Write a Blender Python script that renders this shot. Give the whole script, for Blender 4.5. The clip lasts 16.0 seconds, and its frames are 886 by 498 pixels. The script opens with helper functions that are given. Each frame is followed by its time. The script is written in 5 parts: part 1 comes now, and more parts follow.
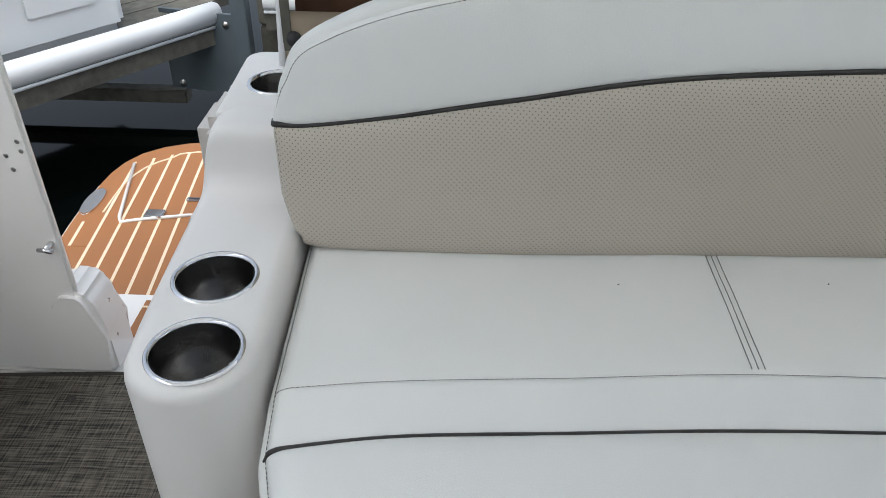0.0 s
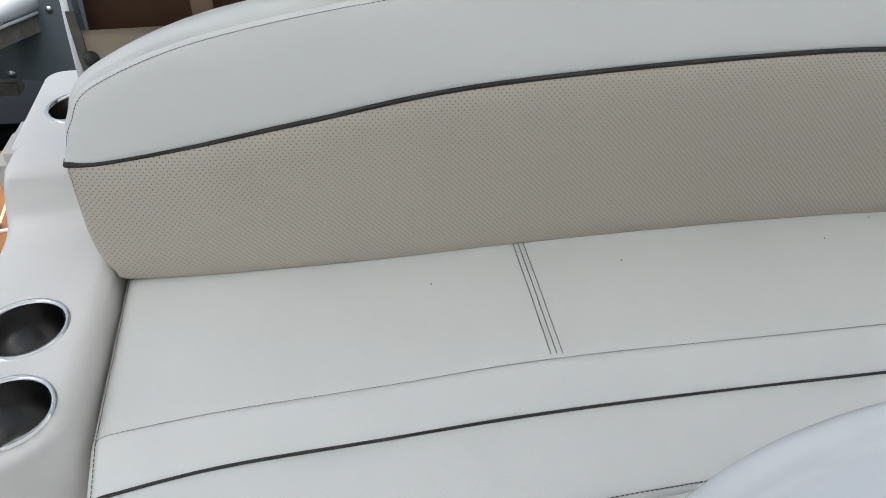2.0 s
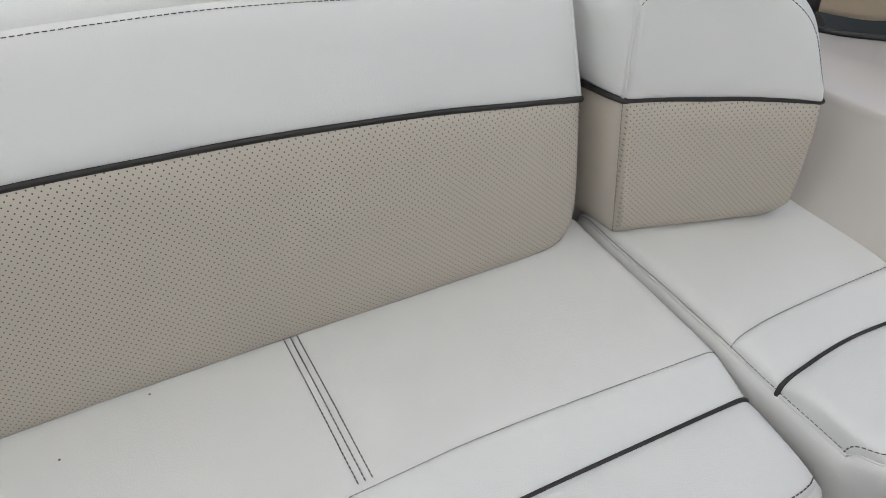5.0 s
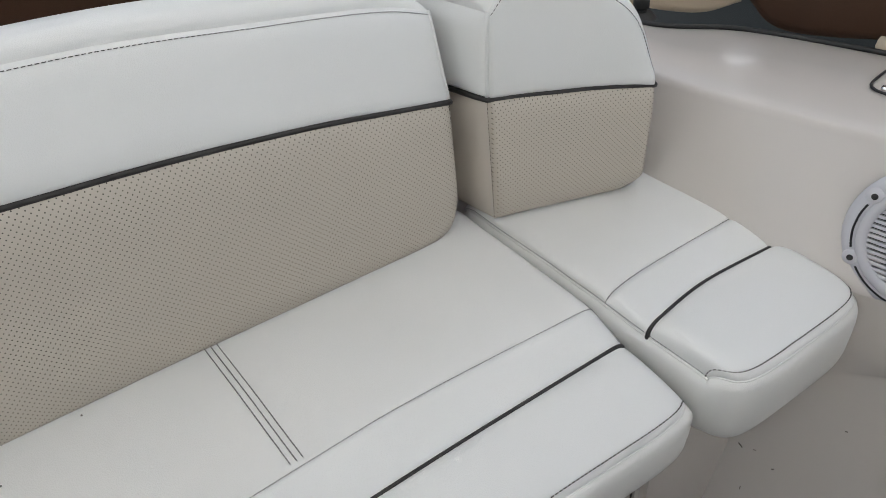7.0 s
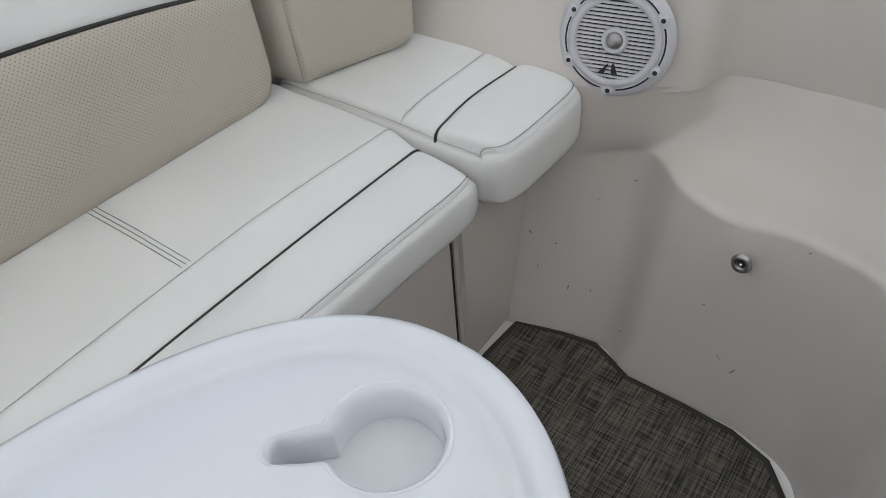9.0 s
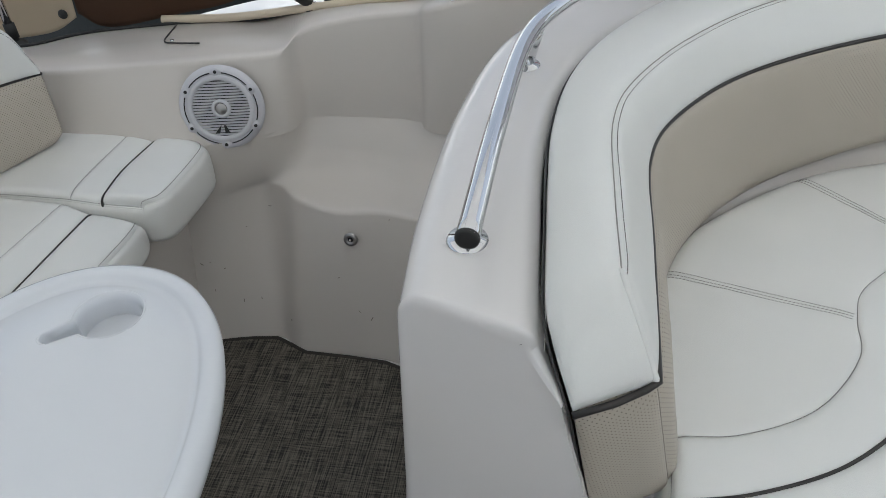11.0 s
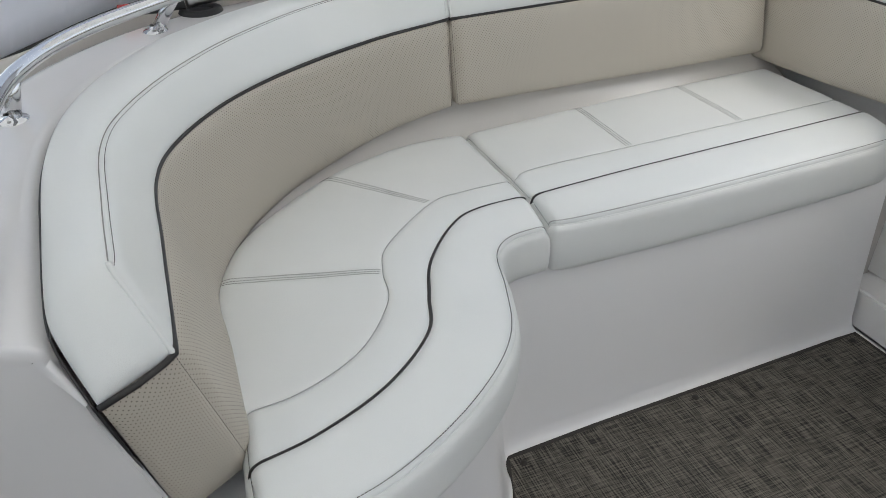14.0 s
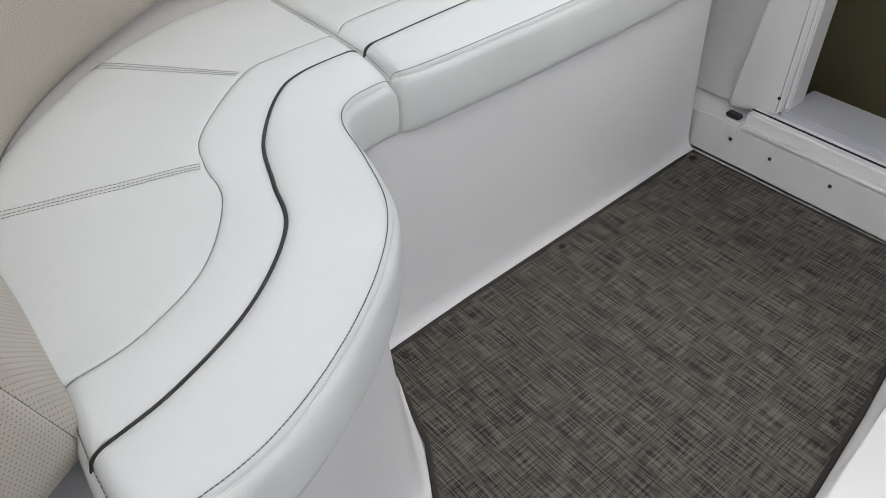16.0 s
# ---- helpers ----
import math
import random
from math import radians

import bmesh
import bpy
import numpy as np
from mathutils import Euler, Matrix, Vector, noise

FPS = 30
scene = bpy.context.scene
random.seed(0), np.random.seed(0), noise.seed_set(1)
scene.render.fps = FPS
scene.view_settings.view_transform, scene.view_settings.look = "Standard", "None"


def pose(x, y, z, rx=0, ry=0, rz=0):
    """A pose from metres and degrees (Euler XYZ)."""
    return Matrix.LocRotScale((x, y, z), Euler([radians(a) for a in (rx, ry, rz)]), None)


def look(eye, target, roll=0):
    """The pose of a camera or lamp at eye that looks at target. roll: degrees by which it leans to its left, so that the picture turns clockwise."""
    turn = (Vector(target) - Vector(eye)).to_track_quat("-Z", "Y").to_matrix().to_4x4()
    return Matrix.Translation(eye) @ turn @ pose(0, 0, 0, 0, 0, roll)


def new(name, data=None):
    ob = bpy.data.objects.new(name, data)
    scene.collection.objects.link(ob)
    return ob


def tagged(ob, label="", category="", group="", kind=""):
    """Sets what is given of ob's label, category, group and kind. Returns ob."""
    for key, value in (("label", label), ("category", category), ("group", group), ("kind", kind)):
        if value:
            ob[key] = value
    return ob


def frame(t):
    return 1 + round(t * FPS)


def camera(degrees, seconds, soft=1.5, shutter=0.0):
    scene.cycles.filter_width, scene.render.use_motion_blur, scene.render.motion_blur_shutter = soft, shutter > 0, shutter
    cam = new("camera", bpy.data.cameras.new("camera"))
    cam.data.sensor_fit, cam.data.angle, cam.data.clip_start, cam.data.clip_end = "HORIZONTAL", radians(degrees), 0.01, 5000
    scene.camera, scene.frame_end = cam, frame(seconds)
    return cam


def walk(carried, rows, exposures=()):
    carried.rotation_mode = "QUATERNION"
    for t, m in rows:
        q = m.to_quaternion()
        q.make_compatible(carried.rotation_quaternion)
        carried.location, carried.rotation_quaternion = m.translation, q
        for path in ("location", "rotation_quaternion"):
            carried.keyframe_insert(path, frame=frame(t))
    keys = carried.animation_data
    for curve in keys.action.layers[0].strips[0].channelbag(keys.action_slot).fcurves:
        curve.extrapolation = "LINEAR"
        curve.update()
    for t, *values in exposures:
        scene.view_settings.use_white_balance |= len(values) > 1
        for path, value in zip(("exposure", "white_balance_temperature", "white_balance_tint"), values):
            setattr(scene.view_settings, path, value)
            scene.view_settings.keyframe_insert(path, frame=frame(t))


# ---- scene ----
cam = camera(60.6, 16.0, soft=0.55)
PATH = [
    (0, (0.141, 0.098, 1.234), (0.099, 1.74, 0.093), 1.0),
    (0.5, (0.13, 0.097, 1.261), (0.201, 1.667, 0.025), 0.8),
    (1, (0.134, 0.09, 1.287), (0.263, 1.641, 0.031), 1.0),
    (1.5, (0.185, 0.077, 1.33), (0.36, 1.618, 0.067), 1.0),
    (2, (0.255, 0.114, 1.331), (0.486, 1.657, 0.08), 0.7),
    (2.5, (0.376, 0.194, 1.332), (0.639, 1.743, 0.095), -0.7),
    (3, (0.466, 0.258, 1.341), (0.812, 1.782, 0.092), -0.9),
    (3.5, (0.596, 0.265, 1.348), (1.031, 1.769, 0.104), -1.6),
    (4, (0.838, 0.3, 1.332), (1.325, 1.789, 0.089), -3.5),
    (4.2, (0.924, 0.336, 1.331), (1.452, 1.772, 0.043), -2.8),
    (4.5, (1.029, 0.345, 1.286), (1.623, 1.763, 0.005), -2.3),
    (5, (1.143, 0.359, 1.263), (1.818, 1.734, -0.023), -2.3),
    (5.2, (1.176, 0.371, 1.261), (1.879, 1.729, -0.028), -2.3),
    (7.3, (1.061, 0.256, 1.32), (1.987, 1.512, 0.069), -3.7),
    (7.5, (1.0, 0.25, 1.331), (1.942, 1.49, 0.077), -3.8),
    (8, (0.961, 0.174, 1.249), (1.948, 1.382, -0.002), -4.5),
    (8.5, (0.956, 0.082, 1.255), (2.001, 1.174, -0.055), -5.0),
    (9, (0.862, -0.014, 1.322), (2.004, 0.922, -0.027), -5.2),
    (9.2, (0.826, -0.046, 1.349), (2.014, 0.815, -0.011), -5.2),
    (11.3, (0.38, -0.373, 1.527), (1.994, -0.195, 0.359), -1.7),
    (11.5, (0.353, -0.4, 1.52), (2.004, -0.289, 0.397), -1.7),
    (12, (0.332, -0.472, 1.519), (1.998, -0.595, 0.418), -1.4),
    (12.5, (0.316, -0.512, 1.52), (1.952, -0.843, 0.419), -0.8),
    (13, (0.281, -0.517, 1.495), (1.889, -0.98, 0.4), -0.6),
    (13.5, (0.258, -0.506, 1.487), (1.84, -1.056, 0.393), -0.4),
    (14, (0.273, -0.491, 1.489), (1.831, -1.113, 0.4), -0.3),
    (14.5, (0.339, -0.495, 1.496), (1.866, -1.187, 0.406), -0.2),
    (15, (0.433, -0.543, 1.427), (1.923, -1.302, 0.33), -0.2),
    (15.5, (0.475, -0.586, 1.316), (1.859, -1.407, 0.128), -0.6),
    (16, (0.482, -0.502, 1.306), (1.642, -1.465, -0.007), -0.8),
]
walk(cam, [(t, look(eye, target, roll)) for t, eye, target, roll in PATH], exposures=[(0, 1.3, 6350, 6), (2.0, 1.4, 6420, 7), (5, 1.6, 6600, 9), (7.5, 1.6, 6600, 9), (9, 1.58, 6500, 8), (11.5, 1.25, 6430, 6), (12.5, 1.24, 6430, 6), (14.5, 1.36, 6430, 7), (15.5, 1.45, 6400, 8), (16, 1.62, 6430, 9)])

from mathutils.bvhtree import BVHTree

# ---- world and sun ----
world = bpy.data.worlds.new("overcast")
scene.world = world
world.use_nodes = True
wn = world.node_tree
sky = wn.nodes.new("ShaderNodeTexSky")
sky.sky_type = "NISHITA"
sky.sun_disc = False
sky.sun_elevation, sky.sun_rotation = radians(68.6), radians(219.5)
sky.air_density, sky.dust_density, sky.ozone_density = 1.0, 4.0, 1.0
hsv = wn.nodes.new("ShaderNodeHueSaturation")
hsv.inputs["Saturation"].default_value = 0.5
wn.links.new(sky.outputs[0], hsv.inputs["Color"])
wn.links.new(hsv.outputs[0], wn.nodes["Background"].inputs["Color"])
wn.nodes["Background"].inputs["Strength"].default_value = 0.095
sun_data = bpy.data.lights.new("sun", "SUN")
sun_data.energy, sun_data.angle, sun_data.color = 0.95, radians(70), (1.0, 0.995, 0.985)
sun = new("sun", sun_data)
sun.matrix_world = look((-1.0, -1.7, 6.0), (0.4, 0, 0))


# ---- materials ----
def material(name, colour, rough=0.5, metal=0.0, grain=0.0, grain_scale=300.0, stain=0.06, stain_scale=3.0, coat=0.0, bump_kind="noise"):
    m = bpy.data.materials.new(name)
    m.use_nodes = True
    t = m.node_tree
    b = t.nodes["Principled BSDF"]
    b.inputs["Roughness"].default_value = rough
    b.inputs["Metallic"].default_value = metal
    b.inputs["Coat Weight"].default_value = coat
    geo = t.nodes.new("ShaderNodeNewGeometry")
    n1 = t.nodes.new("ShaderNodeTexNoise")
    n1.inputs["Scale"].default_value, n1.inputs["Detail"].default_value = stain_scale, 5
    t.links.new(geo.outputs["Position"], n1.inputs["Vector"])
    mix = t.nodes.new("ShaderNodeMix")
    mix.data_type = "RGBA"
    t.links.new(n1.outputs["Fac"], mix.inputs["Factor"])
    mix.inputs["A"].default_value = (*[c * (1 - stain) for c in colour], 1)
    mix.inputs["B"].default_value = (*[min(1, c * (1 + stain)) for c in colour], 1)
    t.links.new(mix.outputs["Result"], b.inputs["Base Color"])
    rr = t.nodes.new("ShaderNodeMapRange")
    rr.inputs["To Min"].default_value, rr.inputs["To Max"].default_value = rough * 0.8, min(1, rough * 1.2)
    t.links.new(n1.outputs["Fac"], rr.inputs["Value"])
    t.links.new(rr.outputs["Result"], b.inputs["Roughness"])
    if grain > 0:
        if bump_kind == "voronoi":
            g = t.nodes.new("ShaderNodeTexVoronoi")
            out = g.outputs["Distance"]
        else:
            g = t.nodes.new("ShaderNodeTexNoise")
            out = g.outputs["Fac"]
        g.inputs["Scale"].default_value = grain_scale
        t.links.new(geo.outputs["Position"], g.inputs["Vector"])
        bp = t.nodes.new("ShaderNodeBump")
        bp.inputs["Strength"].default_value, bp.inputs["Distance"].default_value = grain, 0.001
        t.links.new(out, bp.inputs["Height"])
        t.links.new(bp.outputs["Normal"], b.inputs["Normal"])
    return m


def perforated(name, colour, pitch=0.0077, hole=0.10, aspect=1.08):
    """Vinyl punched with staggered holes; the UV map is in metres."""
    m = material(name, colour, 0.55, grain=0.12, grain_scale=900, stain=0.04, bump_kind="voronoi")
    t = m.node_tree
    b = t.nodes["Principled BSDF"]
    uv = t.nodes.new("ShaderNodeUVMap")
    dots = []
    for off in (0.0, 0.5):
        mp = t.nodes.new("ShaderNodeMapping")
        mp.inputs["Scale"].default_value = (1 / pitch, 1 / (pitch * aspect), 1)
        mp.inputs["Location"].default_value = (off, off, 0)
        t.links.new(uv.outputs["UV"], mp.inputs["Vector"])
        fr = t.nodes.new("ShaderNodeVectorMath")
        fr.operation = "FRACTION"
        t.links.new(mp.outputs["Vector"], fr.inputs[0])
        sb = t.nodes.new("ShaderNodeVectorMath")
        sb.operation = "SUBTRACT"
        sb.inputs[1].default_value = (0.5, 0.5, 0)
        t.links.new(fr.outputs[0], sb.inputs[0])
        sep = t.nodes.new("ShaderNodeVectorMath")
        sep.operation = "MULTIPLY"
        sep.inputs[1].default_value = (1, aspect, 0)
        t.links.new(sb.outputs[0], sep.inputs[0])
        ln = t.nodes.new("ShaderNodeVectorMath")
        ln.operation = "LENGTH"
        t.links.new(sep.outputs[0], ln.inputs[0])
        dots.append(ln.outputs["Value"])
    mn = t.nodes.new("ShaderNodeMath")
    mn.operation = "MINIMUM"
    t.links.new(dots[0], mn.inputs[0])
    t.links.new(dots[1], mn.inputs[1])
    rg = t.nodes.new("ShaderNodeMapRange")
    rg.inputs["From Min"].default_value, rg.inputs["From Max"].default_value = hole * 0.7, hole * 1.3
    t.links.new(mn.outputs[0], rg.inputs["Value"])
    old = b.inputs["Base Color"].links[0].from_socket
    mx = t.nodes.new("ShaderNodeMix")
    mx.data_type = "RGBA"
    t.links.new(rg.outputs["Result"], mx.inputs["Factor"])
    mx.inputs["A"].default_value = (0.07, 0.06, 0.05, 1)
    t.links.new(old, mx.inputs["B"])
    t.links.new(mx.outputs["Result"], b.inputs["Base Color"])
    return m


def woven(name, dark, light, across=(1, 0, 0)):
    """Woven floor matting: long streaks of thread one way, short ones the other way."""
    m = material(name, dark, 0.85)
    t = m.node_tree
    b = t.nodes["Principled BSDF"]
    geo = t.nodes.new("ShaderNodeNewGeometry")
    facs = []
    for sc, w in (((290, 15, 1), 0), ((11, 280, 1), 1), ((4, 24, 1), 2)):
        mp = t.nodes.new("ShaderNodeMapping")
        mp.inputs["Scale"].default_value = sc
        t.links.new(geo.outputs["Position"], mp.inputs["Vector"])
        n = t.nodes.new("ShaderNodeTexNoise")
        n.inputs["Scale"].default_value, n.inputs["Detail"].default_value = 1.0, 2.0
        t.links.new(mp.outputs["Vector"], n.inputs["Vector"])
        facs.append(n.outputs["Fac"])
    a = t.nodes.new("ShaderNodeMath")
    a.operation = "ADD"
    thin = t.nodes.new("ShaderNodeMath")
    thin.operation = "MULTIPLY_ADD"
    thin.inputs[1].default_value, thin.inputs[2].default_value = 0.75, 0.125
    t.links.new(facs[0], thin.inputs[0])
    t.links.new(thin.outputs[0], a.inputs[0])
    t.links.new(facs[1], a.inputs[1])
    a2 = t.nodes.new("ShaderNodeMath")
    a2.operation = "MULTIPLY_ADD"
    a2.inputs[1].default_value = 0.2
    t.links.new(facs[2], a2.inputs[0])
    t.links.new(a.outputs[0], a2.inputs[2])
    rg = t.nodes.new("ShaderNodeMapRange")
    rg.inputs["From Min"].default_value, rg.inputs["From Max"].default_value = 0.92, 1.30
    t.links.new(a2.outputs[0], rg.inputs["Value"])
    mx = t.nodes.new("ShaderNodeMix")
    mx.data_type = "RGBA"
    t.links.new(rg.outputs["Result"], mx.inputs["Factor"])
    mx.inputs["A"].default_value, mx.inputs["B"].default_value = (*dark, 1), (*light, 1)
    t.links.new(mx.outputs["Result"], b.inputs["Base Color"])
    bp = t.nodes.new("ShaderNodeBump")
    bp.inputs["Strength"].default_value, bp.inputs["Distance"].default_value = 0.5, 0.001
    t.links.new(a.outputs[0], bp.inputs["Height"])
    t.links.new(bp.outputs["Normal"], b.inputs["Normal"])
    return m


VINYL = material("cream vinyl", (0.715, 0.715, 0.69), 0.40, grain=0.18, grain_scale=700, stain=0.05, stain_scale=5.0, bump_kind="voronoi")
BAND = material("white vinyl", (0.728, 0.734, 0.714), 0.36, grain=0.18, grain_scale=700, stain=0.04, stain_scale=5.0, bump_kind="voronoi")
PERF = perforated("perforated beige vinyl", (0.478, 0.434, 0.365))
PIPE = material("dark grey piping", (0.022, 0.019, 0.018), 0.45, grain=0.2, grain_scale=600)
PALE_THREAD = material("pale thread", (0.30, 0.29, 0.27), 0.8)
THREAD = material("grey thread", (0.075, 0.07, 0.065), 0.8)
# gelcoat darkened in its colour to stand in for the footwell's shade
GEL_SHADED = material("shaded off-white gelcoat", (0.575, 0.54, 0.50), 0.24, stain=0.03, coat=0.1, grain=0.012, grain_scale=40)
GELA = material("pale gelcoat", (0.74, 0.722, 0.70), 0.32, stain=0.02, stain_scale=1.5, coat=0.0, grain=0.01, grain_scale=40)
CONSOLE = material("glossy cream gelcoat", (0.72, 0.70, 0.69), 0.10, stain=0.02, coat=0.4, grain=0.015, grain_scale=40)
# same gelcoat, its colour raised for light the lounge base lacks
PLINTH = material("brightened satin gelcoat", (0.81, 0.79, 0.775), 0.30, stain=0.02, stain_scale=1.5, grain=0.01, grain_scale=40)
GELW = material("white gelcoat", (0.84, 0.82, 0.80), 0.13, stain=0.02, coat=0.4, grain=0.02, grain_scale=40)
PLASTIC = material("white moulded table", (0.65, 0.672, 0.705), 0.16, stain=0.015, coat=0.1)
STEEL = material("polished steel", (0.66, 0.66, 0.67), 0.07, metal=1.0, stain=0.05, stain_scale=20)
BRUSHED = material("brushed steel", (0.42, 0.41, 0.40), 0.33, metal=1.0, stain=0.12, stain_scale=30)
# steel of the cup wells, darker than the rims
WELL = material("darker steel", (0.25, 0.245, 0.24), 0.25, metal=1.0, stain=0.15, stain_scale=30)
SCUFF = material("dark scuff", (0.16, 0.14, 0.12), 0.7)
BLACK = material("black rubber", (0.02, 0.02, 0.02), 0.6)
MAT = woven("woven matting", (0.012, 0.0105, 0.009), (0.15, 0.134, 0.108))
BIND = material("mat binding", (0.035, 0.03, 0.026), 0.8, grain=0.3, grain_scale=500)
CANVAS = material("brown canvas", (0.085, 0.042, 0.022), 0.85, grain=0.5, grain_scale=700, stain=0.15)
TAN = material("tan canvas", (0.55, 0.47, 0.36), 0.8, grain=0.3, grain_scale=700, stain=0.1)
STRAP = material("faded brown webbing", (0.2, 0.13, 0.085), 0.85, grain=0.4, grain_scale=700, stain=0.12)
MESH = material("grey window mesh", (0.22, 0.22, 0.215), 0.6, grain=0.5, grain_scale=500, stain=0.2, stain_scale=9)
TEAK = material("teak decking", (0.31, 0.125, 0.042), 0.6, grain=0.3, grain_scale=120, stain=0.12, stain_scale=8)
CAULK = material("cream caulking", (0.75, 0.62, 0.45), 0.6)
WATER = material("dark harbour water", (0.002, 0.003, 0.003), 0.06, grain=0.5, grain_scale=5)
WATER.node_tree.nodes["Principled BSDF"].inputs["IOR"].default_value = 1.2
WEATHERED = material("weathered timber", (0.115, 0.108, 0.09), 0.9, grain=1.0, grain_scale=90, stain=0.75, stain_scale=22)
BUMPER = material("white dock bumper", (0.78, 0.80, 0.82), 0.4, stain=0.05)
GALV = material("galvanised steel", (0.10, 0.125, 0.14), 0.6, metal=0.3, stain=0.2, stain_scale=7)
SPK = material("speaker plastic", (0.55, 0.55, 0.58), 0.4, stain=0.03)
SPKDARK = material("speaker cavity", (0.015, 0.015, 0.017), 0.7)
GREYPAN = material("grey painted panel", (0.78, 0.78, 0.81), 0.35, stain=0.03)
CABIN = material("cabin fabric", (0.20, 0.17, 0.09), 0.8, stain=0.2, stain_scale=4)
RED = material("red plastic", (0.45, 0.02, 0.02), 0.4)


SHADE = material("pale canvas", (0.80, 0.80, 0.79), 0.9, grain=0.3, grain_scale=700, stain=0.05)
glow = SHADE.node_tree.nodes.new("ShaderNodeBsdfTranslucent")
glow.inputs["Color"].default_value = (0.85, 0.85, 0.84, 1)
half = SHADE.node_tree.nodes.new("ShaderNodeMixShader")
half.inputs["Fac"].default_value = 0.45
SHADE.node_tree.links.new(SHADE.node_tree.nodes["Principled BSDF"].outputs[0], half.inputs[1])
SHADE.node_tree.links.new(glow.outputs[0], half.inputs[2])
SHADE.node_tree.links.new(half.outputs[0], SHADE.node_tree.nodes["Material Output"].inputs["Surface"])


# ---- mesh helpers ----
def part(name, bm, mat, parent=None, label="", smooth=True):
    me = bpy.data.meshes.new(name)
    bmesh.ops.recalc_face_normals(bm, faces=bm.faces) if len(bm.faces) < 6000 else None
    bm.to_mesh(me)
    bm.free()
    if mat:
        me.materials.append(mat)
    if smooth:
        me.shade_smooth()
    ob = new(name, me)
    if parent:
        ob.parent = parent
    if label:
        ob["label"] = label
    return ob


def base(name, at, label, category, group="", kind=""):
    e = new(name)
    e.location = at
    e.empty_display_size = 0.05
    return tagged(e, label, category, group, kind)


def adopt(parent, *obs):
    """Hang parts that were built in world space under their thing."""
    bpy.context.view_layer.update()
    for o in obs:
        o.parent = parent
        o.matrix_parent_inverse = Matrix.Translation(parent.location).inverted()


def under(owner, *obs):
    """Hang small pieces, built in world space, under the part that carries them."""
    for o in obs:
        o.parent = owner
        o.matrix_parent_inverse = Matrix()


def curve(pts, n):
    """A smooth line through a few points, as n evenly spaced ones."""
    p = np.array(pts, float)
    if len(p) == 2:
        return [Vector(p[0] + (p[1] - p[0]) * i / (n - 1)) for i in range(n)]
    q = np.vstack([2 * p[0] - p[1], p, 2 * p[-1] - p[-2]])
    out = []
    for i in range(1, len(q) - 2):
        for k in range(24):
            u = k / 24
            a, b, c, d = q[i - 1], q[i], q[i + 1], q[i + 2]
            out.append(0.5 * (2 * b + (c - a) * u + (2 * a - 5 * b + 4 * c - d) * u * u + (3 * b - a - 3 * c + d) * u ** 3))
    out.append(q[-2])
    out = np.array(out)
    s = np.concatenate([[0], np.cumsum(np.linalg.norm(np.diff(out, axis=0), axis=1))])
    g = np.linspace(0, s[-1], n)
    return [Vector([np.interp(v, s, out[:, k]) for k in range(out.shape[1])]) for v in g]


def lift(pts, z):
    """Plan points with a height, or a height for each."""
    return [(p[0], p[1], z[i] if isinstance(z, (list, tuple)) else z) for i, p in enumerate(pts)]


def grid(bm, rows, closed=False, uvs=None):
    vs = [[bm.verts.new(p) for p in r] for r in rows]
    lay = bm.loops.layers.uv.verify() if uvs else None
    m = len(rows[0])
    for i in range(len(rows) - 1):
        for j in range(m if closed else m - 1):
            k = (j + 1) % m
            try:
                f = bm.faces.new((vs[i][j], vs[i][k], vs[i + 1][k], vs[i + 1][j]))
            except ValueError:
                continue
            if uvs:
                for lp, (a, b) in zip(f.loops, ((i, j), (i, k), (i + 1, k), (i + 1, j))):
                    lp[lay].uv = uvs[a][b]
    return vs


ROWS = {}


